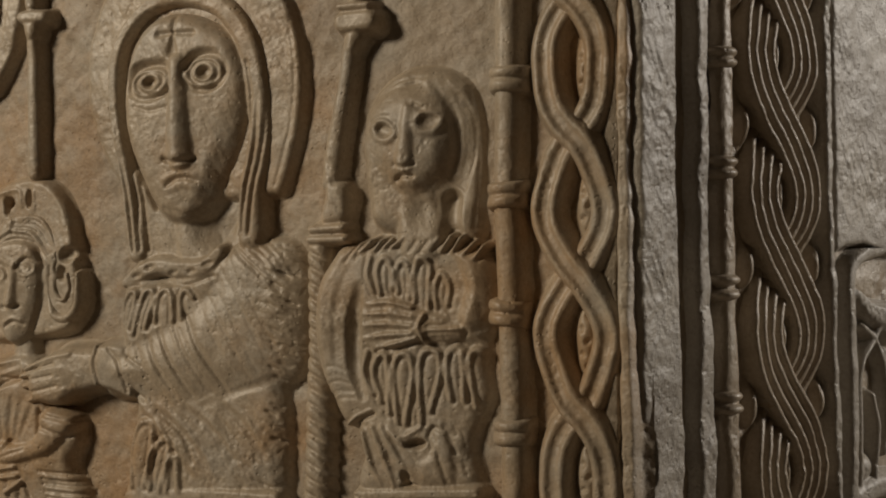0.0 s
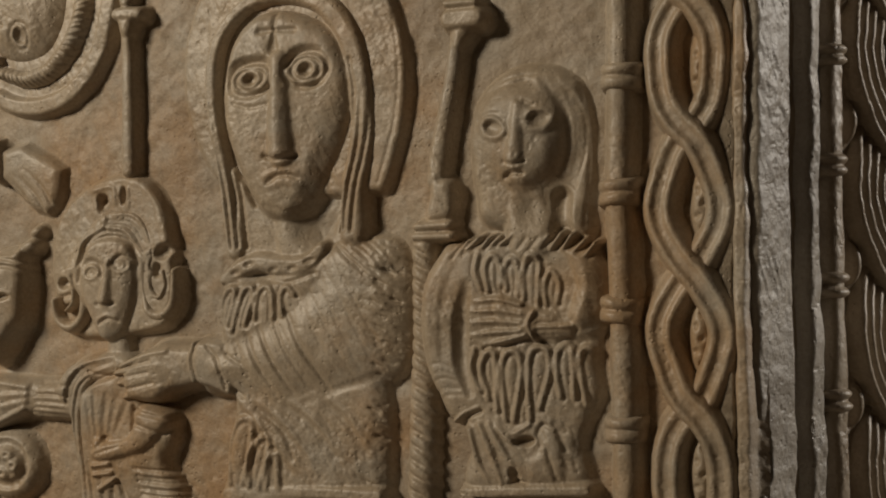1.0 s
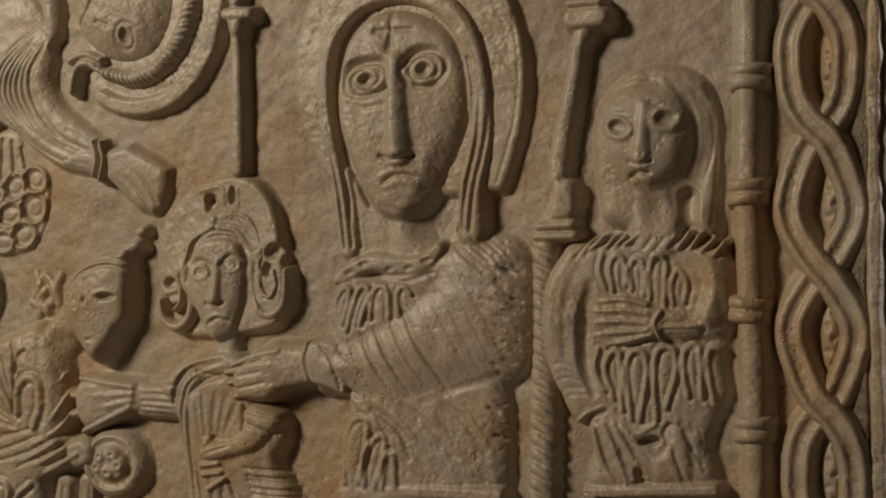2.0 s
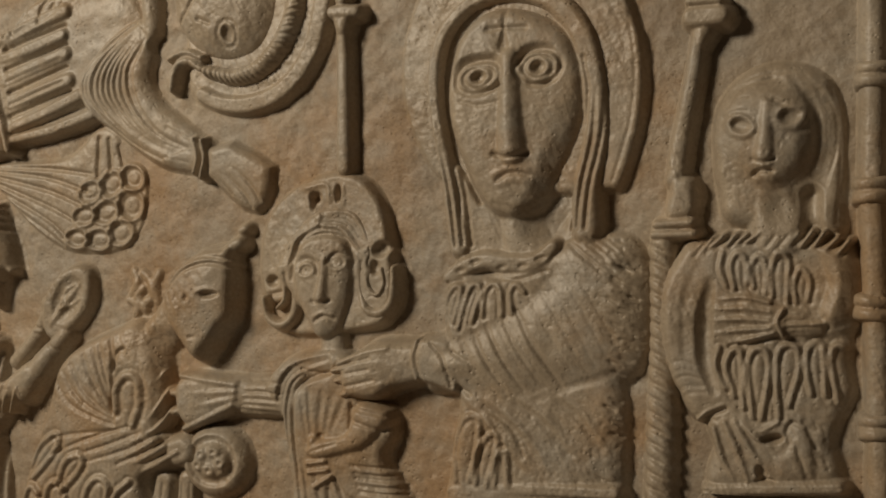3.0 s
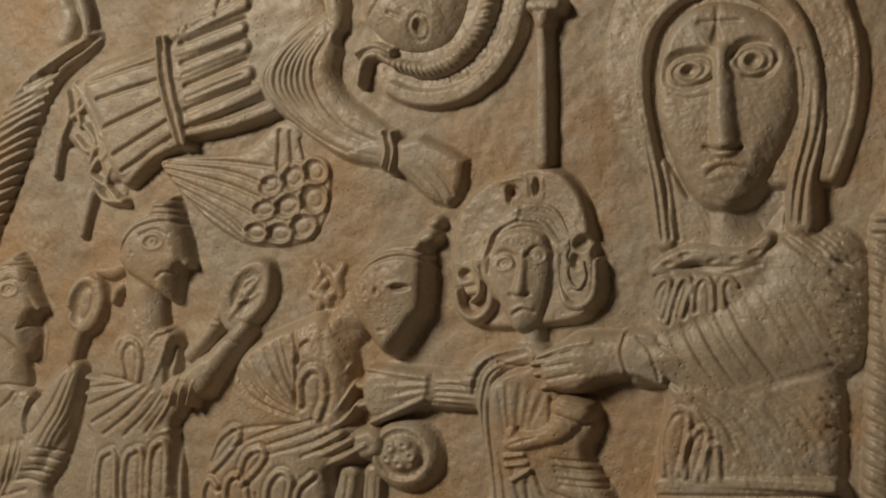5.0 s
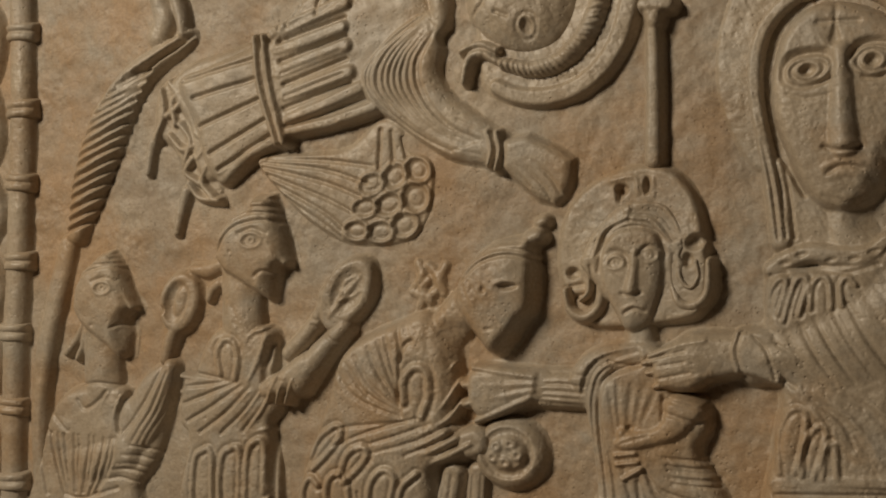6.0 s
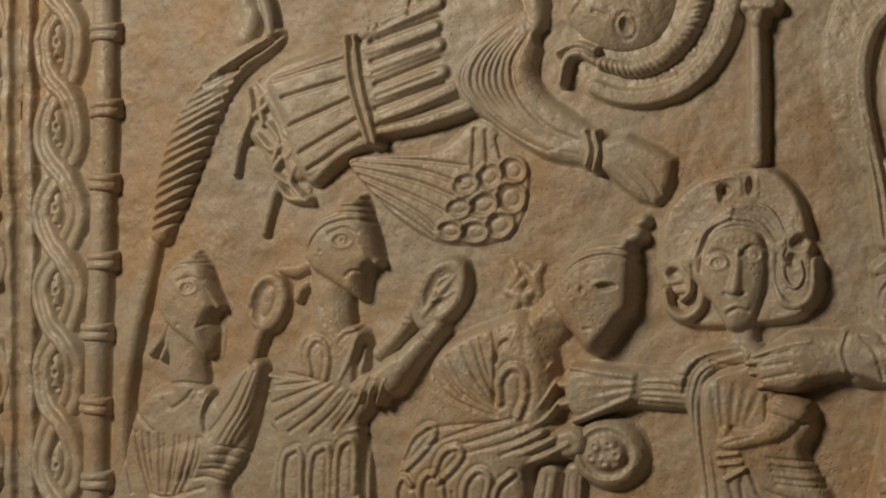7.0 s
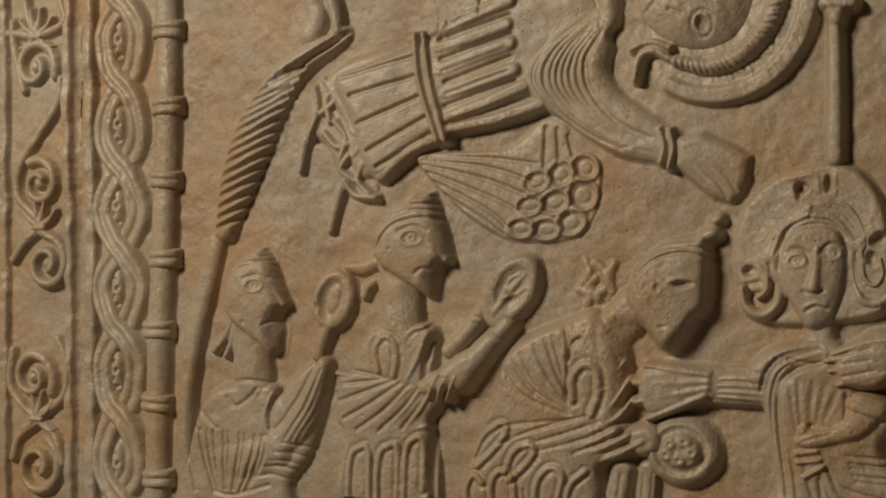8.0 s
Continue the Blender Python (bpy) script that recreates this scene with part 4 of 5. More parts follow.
# ---- first visitor, standing behind ----
f = Relief([(-491.1, -5.0), (-349.5, -193.9)])
f.ridge([(-439.6, -60.0), (-446.1, -72.5), (-455.6, -83.9)], [3, 4, 3.6], 6.5).ridge([(-438.6, -65.9), (-441.3, -77.8), (-446.0, -87.5)], [2.6, 3.4, 3], 6.5)
f.ridge([(-425.4, -67.4), (-423.6, -108.6)], [15.5, 17], 11.5, 0.1)
f.plate([(-466.8, -127.6), (-458.2, -114.3), (-441.5, -106.3), (-406.5, -104.6), (-400.9, -112.1), (-387.4, -95.9), (-371.3, -86.7), (-363.7, -90.2), (-364.8, -109.4), (-369.9, -135.7), (-378.7, -156.2), (-391.1, -172.6), (-396.4, -194.4), (-480.7, -202.0), (-474.3, -155.3)], 9.5, 5, bulge=2.5)
f.plate([(-446.4, -52.2), (-445.1, -37.6), (-440.4, -25.6), (-427.4, -14.5), (-415.3, -10.8), (-408.7, -18.2), (-403.1, -26.6), (-399.4, -35.5), (-391.5, -50.4), (-396.5, -54.0), (-399.2, -57.6), (-397.3, -67.6), (-399.8, -83.9), (-408.1, -86.6), (-417.4, -78.4), (-430.6, -70.3), (-440.5, -62.7)], 12.5, 5, smooth=False, bulge=4)
f.fall([(-399.2, -29.7), (-391.7, -50.8), (-399.8, -64.6), (-398.6, -86.3)], 13, [4, 7, 8, 7])
f.ridge([(-404.6, -36.8), (-400.9, -43.7), (-397.2, -49.8)], [2.0, 2.6, 3.2], [11, 11, 10], blend=2.5)
for q in ([(-443.2, -36.7), (-431.0, -26.3), (-413.3, -22.1), (-401.3, -25.8)], [(-441.3, -32.0), (-430.1, -22.3), (-407.8, -19.7)], [(-437.6, -27.2), (-427.3, -18.4), (-411.5, -16.7)], [(-431.1, -20.0), (-422.7, -14.4), (-413.4, -13.6)]):
    f.cut(q, 1.3, 1.9)
carve_almond(f, (-416.9, -37.0), 6.2, 3.8, 6)
f.cut([(-425.3, -32.5), (-416.0, -29.6), (-406.8, -32.1)], 1.4, 1.2).cut([(-410.8, -64.2), (-406.2, -61.7), (-400.7, -62.7)], 1.2, 1.8).pit((-425.9, -62.7), 1.4, 1.2, 1.4)
f.ridge([(-456.3, -158.5), (-427.8, -158.8), (-401.0, -149.9)], [13, 17, 15], [12, 14, 14], 0.2, blend=4)
f.ridge([(-402.9, -148.4), (-385.7, -134.2), (-375.1, -114.3), (-366.4, -90.2)], [13, 12, 9.5, 6.5], [13.5, 14.5, 13, 10.5], 0.15, blend=3)
strokes(f, [(-402.0, -139.1), (-383.2, -112.5), (-370.9, -88.9)], [(-382.9, -143.2), (-369.7, -120.9), (-362.8, -96.9)], 5, 1.4, [1.0, 1.8, 1.0])
strokes(f, [(-462.3, -139.8), (-459.2, -156.3), (-450.3, -180.3)], [(-405.7, -140.9), (-408.3, -156.6), (-422.9, -179.6)], 10, 1.6, [1.2, 2.2, 1.4])
strokes(f, [(-417.4, -170.5), (-404.5, -168.0), (-392.6, -170.9)], [(-392.9, -143.1), (-382.0, -144.7), (-371.2, -147.8)], 5, 1.3, [0.8, 1.8, 1.2])
f.cut([(-441.0, -106.3), (-424.1, -103.1), (-407.4, -104.6)], 1.6, 1.8).cut([(-440.0, -115.7), (-433.3, -121.7), (-422.1, -114.8), (-416.6, -109.0)], 1.8, 1.6)
for q in ([(-415.6, -110.5), (-422.0, -123.4), (-423.8, -136.8)], [(-404.5, -111.5), (-409.9, -125.4), (-410.8, -137.2)], [(-429.5, -128.5), (-428.4, -140.3)]):
    f.ridge(q, 2.2, 11.5)
f.cut([(-402.7, -111.4), (-406.3, -125.2), (-405.2, -135.6)], 2.4, 3.0)
for q in ([(-464.9, -122.7), (-454.2, -133.2), (-448.4, -137.6)], [(-470.6, -135.0), (-462.8, -140.5)], [(-449.8, -182.1), (-433.7, -183.2), (-405.8, -174.6)], [(-472.3, -155.1), (-464.3, -182.5)], [(-462.4, -182.4), (-457.4, -195.9)]):
    f.cut(q, 1.6, 1.5)
for k in range(8):
    q = np.array((-428.9, -189.4)) + np.array([-24 + 6.5 * k, 2.0 * (k % 2)])
    f.dome(q, 3.6, 2.8, 10.5, 30 * k, blend=2)
f.mesh("carved_figure", SIDE, panel, LIMESTONE, "carved crowned figure in profile, arm raised", wear=0.6)

# ---- second visitor ----
f = Relief([(-380.5, 34.1), (-198.8, -176.5)])
f.ridge([(-327.3, -20.3), (-338.0, -24.2), (-349.8, -23.6)], [5, 5.5, 4], 6).ridge([(-328.0, -32.3), (-334.0, -36.9), (-335.7, -43.0)], [4, 4.5, 3.5], 6.5)
f.ridge([(-310.2, -24.5), (-308.1, -69.1)], [16, 17.5], 12, 0.1)
f.plate([(-345.6, -94.0), (-335.4, -70.9), (-321.8, -62.1), (-284.9, -61.0), (-282.2, -82.9), (-283.7, -97.7), (-277.9, -104.8), (-279.4, -119.5), (-282.6, -127.1), (-278.8, -183.8), (-351.7, -190.3), (-348.7, -138.9), (-354.9, -128.6), (-355.1, -109.6), (-351.7, -95.0)], 10.5, 5, bulge=3)
f.plate([(-327.8, -15.4), (-325.8, 0.7), (-314.9, 12.7), (-303.2, 18.2), (-299.9, 25.6), (-285.8, 26.9), (-281.7, 17.7), (-275.8, 5.3), (-268.3, -18.0), (-272.3, -20.3), (-278.0, -21.8), (-278.3, -31.3), (-281.1, -44.6), (-287.6, -45.1), (-294.3, -39.0), (-308.6, -31.9), (-319.6, -26.1)], 13.5, 5, smooth=False, bulge=4)
f.fall([(-273.9, 6.7), (-267.2, -18.8), (-277.6, -31.3), (-282.4, -47.6)], 14, [5, 8, 8, 7])
f.ridge([(-283.6, -0.6), (-279.4, -10.1), (-274.5, -17.4)], [2.2, 2.8, 3.6], [12, 12, 11], blend=2.5)
for q in ([(-325.7, -8.3), (-315.7, 6.0), (-299.0, 14.1), (-280.0, 14.0)], [(-323.1, -12.0), (-311.4, 3.7), (-292.3, 9.3), (-277.5, 8.2)], [(-309.0, 14.1), (-299.0, 17.8), (-282.5, 18.4)], [(-300.7, 23.0), (-284.2, 23.6)]):
    f.cut(q, 1.4, 2.2)
carve_almond(f, (-295.9, -3.6), 7.0, 4.2, 4)
f.cut([(-305.5, 0.8), (-295.6, 4.5), (-285.6, 0.8)], 1.5, 1.3).cut([(-293.3, -26.5), (-288.4, -23.4), (-281.8, -24.8)], 1.4, 2.0).pit((-311.7, -10.8), 1.2, 1.2, 1.2)
f.plate(oval((-359.2, -45.9), 16.5, 22, -16), 8, 3).pit((-360.6, -45.9), 9.5, 15.5, 3.6, -16).pit((-358.4, -45.1), 5, 11, -2.4, -16)
f.pit((-373.4, -51.6), 3, 3.4, 4).ridge([(-363.5, -64.4), (-368.7, -75.3), (-371.3, -84.6)], [5, 6, 6], 8)
carve_loop(f, [(-320.6, -92.1), (-323.3, -77.9), (-318.3, -69.5), (-310.7, -70.7), (-307.2, -82.5), (-309.6, -94.5)], 2.3, 1.8, 1.4)
f.ridge([(-303.7, -94.2), (-303.9, -76.4), (-298.1, -65.1), (-289.0, -61.8)], 2.8, 12).ridge([(-286.5, -66.2), (-293.0, -83.4), (-299.5, -95.5)], [4.5, 4.5, 3], 13).cut([(-284.8, -72.0), (-288.0, -86.9), (-288.7, -98.0)], 2.6, 3.0)
for q in ([(-353.5, -95.1), (-332.6, -97.1), (-317.2, -99.4)], [(-353.4, -105.7), (-333.4, -103.2), (-314.6, -100.0)], [(-351.5, -117.0), (-330.7, -109.1), (-311.2, -101.3)], [(-347.0, -128.1), (-326.4, -116.3), (-306.1, -102.5)], [(-337.4, -135.1), (-317.0, -120.3), (-299.4, -102.9)], [(-321.1, -134.8), (-304.3, -119.5), (-291.1, -103.2)], [(-305.0, -132.2), (-291.0, -115.8), (-283.7, -102.9)]):
    f.ridge(q, [3.4, 4.0, 2.4], [11.5, 13.5, 13]).cut(np.array(q) + np.array([1.2, 3.6]), 1.6, [2.0, 2.2, 1.0])
f.ridge([(-287.1, -101.3), (-272.5, -94.0), (-257.2, -84.5)], [7, 9, 10], [13.5, 14.5, 14], 0.2).ridge([(-264.0, -95.1), (-247.4, -74.8), (-231.0, -58.4)], [10, 9, 6.5], [14, 13, 11])
for q in ([(-276.1, -91.1), (-281.7, -100.9), (-284.9, -108.4)], [(-270.4, -92.3), (-276.0, -102.1), (-278.3, -109.5)], [(-264.7, -93.5), (-269.5, -103.2), (-271.8, -109.2)]):
    f.ridge(q, [3.0, 2.6, 2.2], [15.5, 15, 13.5])
f.ridge([(-273.4, -76.8), (-259.8, -63.9), (-249.5, -49.8), (-246.8, -37.4)], [6, 6.5, 6, 5], [8, 9.5, 9.5, 9])
for q in ([(-254.2, -57.9), (-249.4, -59.9)], [(-257.5, -52.9), (-251.0, -54.9)], [(-244.0, -63.2), (-235.3, -68.6)]):
    f.cut(q, 1.2, 1.6)
f.plate([(-249.8, -48.3), (-246.0, -31.5), (-235.8, -18.4), (-222.6, -13.2), (-212.5, -16.0), (-209.4, -26.6), (-212.3, -40.9), (-221.5, -52.5), (-233.1, -60.8), (-244.9, -61.2)], 9.5, 3)
f.pit((-227.9, -35.5), 10.5, 17, 2.6, -28).cut([(-240.3, -52.4), (-230.2, -37.7), (-218.6, -25.3)], [1.6, 3.4, 1.4], [-1.0, -2.4, -0.8]).cut([(-234.1, -42.1), (-225.5, -39.0), (-218.5, -34.6)], 1.2, -1.2).cut([(-232.5, -37.8), (-229.5, -29.8), (-222.5, -26.1)], 1.2, -1.2)
f.ridge([(-347.8, -142.6), (-317.7, -135.3), (-286.8, -126.6)], [2.6, 3.0, 3.0], 11.5)
for q in ([(-342.1, -189.5), (-340.7, -152.7), (-334.7, -144.0), (-327.0, -145.7), (-325.7, -188.0)], [(-321.4, -187.6), (-319.7, -149.6), (-313.4, -141.3), (-305.8, -143.4), (-306.2, -186.2)], [(-302.1, -180.3), (-300.7, -145.3), (-295.0, -135.3), (-288.3, -137.0), (-288.0, -168.0)]):
    carve_loop(f, q, 2.3, 1.9, 1.8)
f.fall([(-277.7, -123.1), (-275.1, -148.6), (-273.9, -183.3)], 12, 6).cut([(-283.4, -130.8), (-282.1, -184.0)], 2.2, 2.8).cut([(-278.5, -130.5), (-277.2, -183.6)], 1.4, 1.4)
f.cut([(-284.3, -124.2), (-273.7, -122.1), (-267.2, -115.2)], 2.4, 3.0)
f.mesh("carved_figure", SIDE, panel, LIMESTONE, "carved crowned figure in profile holding up a dish", wear=0.6)

# ---- third visitor, bowing ----
f = Relief([(-266.4, 16.8), (-85.2, -169.3)])
f.plate([(-234.0, -81.1), (-225.9, -70.0), (-212.3, -61.0), (-192.4, -53.3), (-173.8, -47.2), (-157.6, -59.2), (-149.1, -70.6), (-149.0, -94.1), (-151.1, -112.1), (-141.3, -117.7), (-141.1, -135.5), (-166.1, -145.0), (-172.8, -173.7), (-258.1, -181.3), (-250.2, -128.1), (-239.6, -98.6)], 13, 6, bulge=4)
f.ridge([(-149.3, -45.1), (-164.4, -65.0)], [13, 15], 11.5, 0.25, blend=4)
for q in ([(-181.8, -17.3), (-178.7, -24.3), (-183.3, -31.4)], [(-174.8, -18.6), (-169.4, -23.4), (-167.0, -31.8), (-173.1, -37.5)], [(-185.6, -35.0), (-178.6, -38.3), (-180.1, -44.7)], [(-174.8, -27.7), (-178.6, -33.4), (-173.1, -41.0)], [(-163.2, -18.5), (-166.3, -26.2), (-163.9, -35.9)]):
    f.ridge(q, [2.8, 3.4, 2.8], [2.6, 3.6, 3.0], blend=2.6, skirt=0.8)
f.plate([(-153.3, -39.7), (-150.5, -25.5), (-142.4, -13.3), (-127.9, -3.8), (-112.1, -0.5), (-102.9, 0.9), (-99.7, -7.6), (-99.5, -27.3), (-100.8, -45.7), (-106.8, -51.8), (-111.7, -61.2), (-118.0, -70.0), (-125.2, -75.0), (-132.5, -69.9), (-139.1, -62.1), (-145.8, -53.6)], 15, 7, bulge=4, tilt=(-0.05, 0))
f.fall([(-97.4, -1.0), (-97.2, -27.3), (-98.4, -52.0)], 8, [4, 5, 4])
f.fall([(-94.6, -47.1), (-108.7, -62.7), (-123.7, -78.6)], 13, [5, 8, 8])
for q in ([(-149.0, -25.5), (-137.3, -13.2), (-119.2, -7.8), (-96.5, -10.2)], [(-146.7, -28.8), (-133.6, -16.5), (-115.6, -11.7), (-95.8, -16.1)], [(-144.6, -15.3), (-130.1, -6.5), (-108.5, -3.7)]):
    f.cut(q, 1.4, 2.2)
f.ridge([(-105.9, -2.4), (-99.5, 0.3)], 5.5, 11.5).ridge([(-99.4, 7.6), (-96.5, 8.9)], 4.2, 8)
f.pit((-114.8, -30.2), 6.5, 2.2, 3.4, 8).cut([(-123.4, -29.0), (-116.9, -26.9), (-109.1, -28.5)], 1.4, -1.2).pit((-130.6, -32.5), 1.6, 2.2, 2.0).pit((-127.5, -56.1), 3.4, 1.0, 1.4, 10)
strokes(f, [(-232.3, -85.3), (-216.0, -102.4), (-185.7, -112.7)], [(-190.1, -57.4), (-187.6, -74.9), (-188.9, -99.6)], 7, 1.6, [0.8, 2.0, 2.0])
carve_loop(f, [(-184.3, -103.2), (-184.4, -89.3), (-177.5, -81.3), (-169.7, -83.7), (-168.1, -98.2), (-172.6, -111.6)], 2.8, 2.0, 1.8)
f.cut([(-187.6, -78.2), (-184.6, -68.3), (-179.9, -65.3)], 1.8, 2.0)
f.fall([(-153.3, -61.8), (-145.5, -93.8), (-149.8, -118.1)], 15, [5, 6, 4])
for q in ([(-153.2, -78.3), (-162.2, -92.5), (-169.0, -105.4)], [(-150.1, -89.2), (-159.0, -104.2), (-168.2, -113.7)], [(-148.5, -101.5), (-155.2, -111.5), (-164.3, -117.6)]):
    f.ridge(q, [2.0, 2.8, 2.6], [9, 13, 14])
for q in ([(-233.6, -137.8), (-207.7, -126.8), (-176.3, -117.1)], [(-217.3, -137.4), (-191.9, -129.3), (-167.8, -120.0)], [(-206.0, -140.2), (-177.0, -131.1), (-157.1, -120.8)], [(-184.7, -140.7), (-164.6, -131.7), (-148.7, -123.0)], [(-166.1, -139.4), (-153.2, -133.6), (-140.5, -126.6)]):
    f.ridge(q, [3.2, 4.4, 3.8], [12.5, 15.5, 15.5]).cut(np.array(q) + np.array([0.8, 4.4]), 1.3, [1.0, 1.8, 1.4])
f.plate([(-150.6, -119.5), (-137.9, -114.6), (-128.2, -120.2), (-129.6, -132.5), (-141.4, -137.5), (-150.5, -131.9)], 13.5, 5)
f.plate([(-142.3, -82.0), (-116.4, -78.9), (-84.1, -81.5), (-84.0, -96.1), (-114.1, -105.2), (-136.1, -111.9), (-145.2, -98.7)], 11, 5, bulge=1)
for q, w in (([(-139.6, -80.5), (-121.9, -82.4), (-100.8, -84.2)], 4.4), ([(-146.3, -91.1), (-123.3, -90.0), (-100.8, -88.2)], 4.6), ([(-145.4, -102.7), (-123.2, -97.4), (-101.5, -92.3)], 4.6), ([(-137.9, -112.6), (-120.2, -104.7), (-102.9, -96.4)], 4.0)):
    f.ridge(q, [w * 0.8, w * 0.95, w], [11.5, 12.6, 12.5], blend=2.2)
for q in ([(-250.1, -141.1), (-242.7, -128.3), (-230.4, -120.4), (-227.1, -125.9), (-236.9, -138.7), (-247.5, -148.9)], [(-227.7, -151.0), (-222.2, -137.7), (-211.7, -132.0), (-208.5, -137.5), (-216.4, -148.0), (-225.3, -155.8)], [(-236.5, -179.4), (-236.7, -158.2), (-230.2, -150.5), (-222.8, -154.9), (-221.0, -178.0)], [(-208.2, -173.3), (-206.7, -155.8), (-198.0, -145.9), (-190.1, -151.0), (-194.7, -172.1)], [(-189.2, -169.9), (-185.4, -156.2), (-176.1, -147.1)], [(-253.1, -177.2), (-254.1, -163.2), (-249.1, -154.1), (-243.3, -158.7)]):
    carve_loop(f, q, 2.3, 1.9, 2.0)
f.cut([(-215.5, -161.5), (-213.0, -173.7)], 1.6, 2.0).cut([(-232.1, -122.6), (-215.8, -119.5), (-184.1, -115.4)], 1.6, 1.4)
f.ridge([(-154.6, -145.5), (-158.3, -160.3), (-160.5, -172.6)], 8, 7, 0.3).ridge([(-138.8, -144.3), (-140.2, -158.8), (-140.9, -170.9)], 7, 7, 0.3)
strokes(f, [(-159.9, -148.0), (-163.6, -171.2)], [(-135.8, -146.1), (-137.1, -168.8)], 6, 1.1, 1.2)
f.mesh("carved_figure", SIDE, panel, LIMESTONE, "carved bowing figure offering a round gift", wear=0.6)

# ---- the round gift ----
f = Relief([(-153.9, -107.2), (-83.5, -157.2)])
f.plate(oval([(-117.4, -131.7)], 24, 22), 10.5, 9, bulge=2)
f.cut(oval([(-117.4, -131)], 14, 12.5), 3.4, 3.0, closed=True)
for q in ([(-123.9, -126.5)], [(-114.6, -124.8)], [(-110.1, -131.3)], [(-117.9, -136.2)], [(-125.6, -133.4)]):
    f.pit(q, 5.0, 4.2, -2.0).pit(q, 1.8, 1.4, 1.4)
f.mesh("carved_gift", SIDE, panel, LIMESTONE, "round carved dish with a wreath")

# ---- twisted palm with its stem ----
f = Relief([(-505.6, 192.8), (-338.9, -209.4)])
f.ridge([(-448.4, 0.8), (-441.1, 25.8), (-430.2, 55.3), (-415.2, 86.3), (-392.8, 112.6), (-364, 128.5), (-355.4, 134.5)], [9, 14, 16.5, 16, 12.5, 9, 6], [9, 12, 13, 13, 11, 9, 7], 0.1)
a = curve([(-447.7, 2), (-440.4, 25.7), (-429.5, 55.2), (-414.6, 86.2), (-392.2, 112.5), (-361.3, 129.4)], 1.0)
for k in range(19):
    q = a[int((k + 0.5) * (len(a) - 1) / 19)]
    w, rise = 22 - 8 * k / 18, 0.42 + 0.12 * k / 18
    f.cut([q + np.array([-w, -w * rise]), q + np.array([0, -1.5]), q + np.array([w, w * rise])], 2.3, [2.4, 3.6, 3.6])
f.ridge([(-456.3, -8), (-463.6, -36.1), (-472.9, -72.5), (-479.2, -113.1), (-479.8, -149.5), (-477.5, -185.6)], [8, 9, 9, 8, 7, 7], [6, 8, 9, 9, 8, 7], 0.2)
f.ridge([(-380.2, 135.3), (-375.8, 148.6), (-382.7, 166.4)], [9, 9, 6], 8).ridge([(-358.1, 136), (-360.4, 149.5), (-367.2, 169.1)], [5, 6, 6], 9)
f.mesh("carved_palm", SIDE, panel, LIMESTONE, "twisted carved palm frond on a long stem")
# ---- staff between the heads ----
f = Relief([(-49.9, 179.7), (-6.7, 36.4)])
f.ridge([(-30.5, 124.2), (-29.5, 85.2), (-29.3, 43.6)], [5.2, 5.6, 6.0], 9.5, 0.2)
f.ridge([(-29.6, 123.8), (-29.7, 129.7)], [6, 8], 11, 0.2).ridge([(-35.3, 133.3), (-20.6, 132.9)], 5, 12, 0.3).ridge([(-30.8, 140.3), (-31.7, 172.9)], 5.5, 10, 0.2)
f.mesh("staff", SIDE, panel, LIMESTONE, "slender carved staff with a block knob")

f = Relief([(135.7, 154.4), (203.8, -162.1)])
f.ridge([(178.4, 111.3), (174.7, 85.5), (169, 56.8), (165.8, 33.7)], [5.2, 5.6, 6.2, 6.6], 10, 0.15)
f.ridge([(175.1, 115.7), (189.5, 116.1)], 7, 13, 0.4).ridge([(180.2, 108.7), (178.3, 102.5)], [7, 5], 11).ridge([(173.2, 123.6), (189.5, 123.6)], 3.0, 13, 0.3).ridge([(180.6, 128.4), (181.6, 148.5)], 5.5, 10, 0.2)
f.plate([(163.9, 35.2), (176, 34.1), (177.9, 19), (173.5, 11.9), (160.7, 11.9), (161.6, 26.5)], 11, 4)
f.ridge([(156.2, 9.9), (174.5, 11)], 3.4, 12, 0.2).ridge([(155.2, 4.7), (176.1, 5.2)], 3.4, 12, 0.2)
f.ridge([(158.5, -1.2), (159.5, -36.2), (158.9, -77), (157.7, -129.7), (157.7, -153)], [8, 8.5, 9, 9.5, 9.5], 10.5, 0.15)
a = [(159.3, -4.1), (160, -76.9), (158.2, -152.8)]
for k in range(20):
    v = a[0][1] + (a[2][1] - a[0][1]) * k / 19
    f.cut([(a[1][0] - 11, v + 4.5), (a[1][0] - 2, v + 1.0), (a[1][0] + 4, v - 3.0), (a[1][0] + 11, v - 10)], 1.7, [1.6, 2.2, 2.4, 2.6])
f.mesh("staff", SIDE, panel, LIMESTONE, "carved post of a throne with rope-cut shaft")


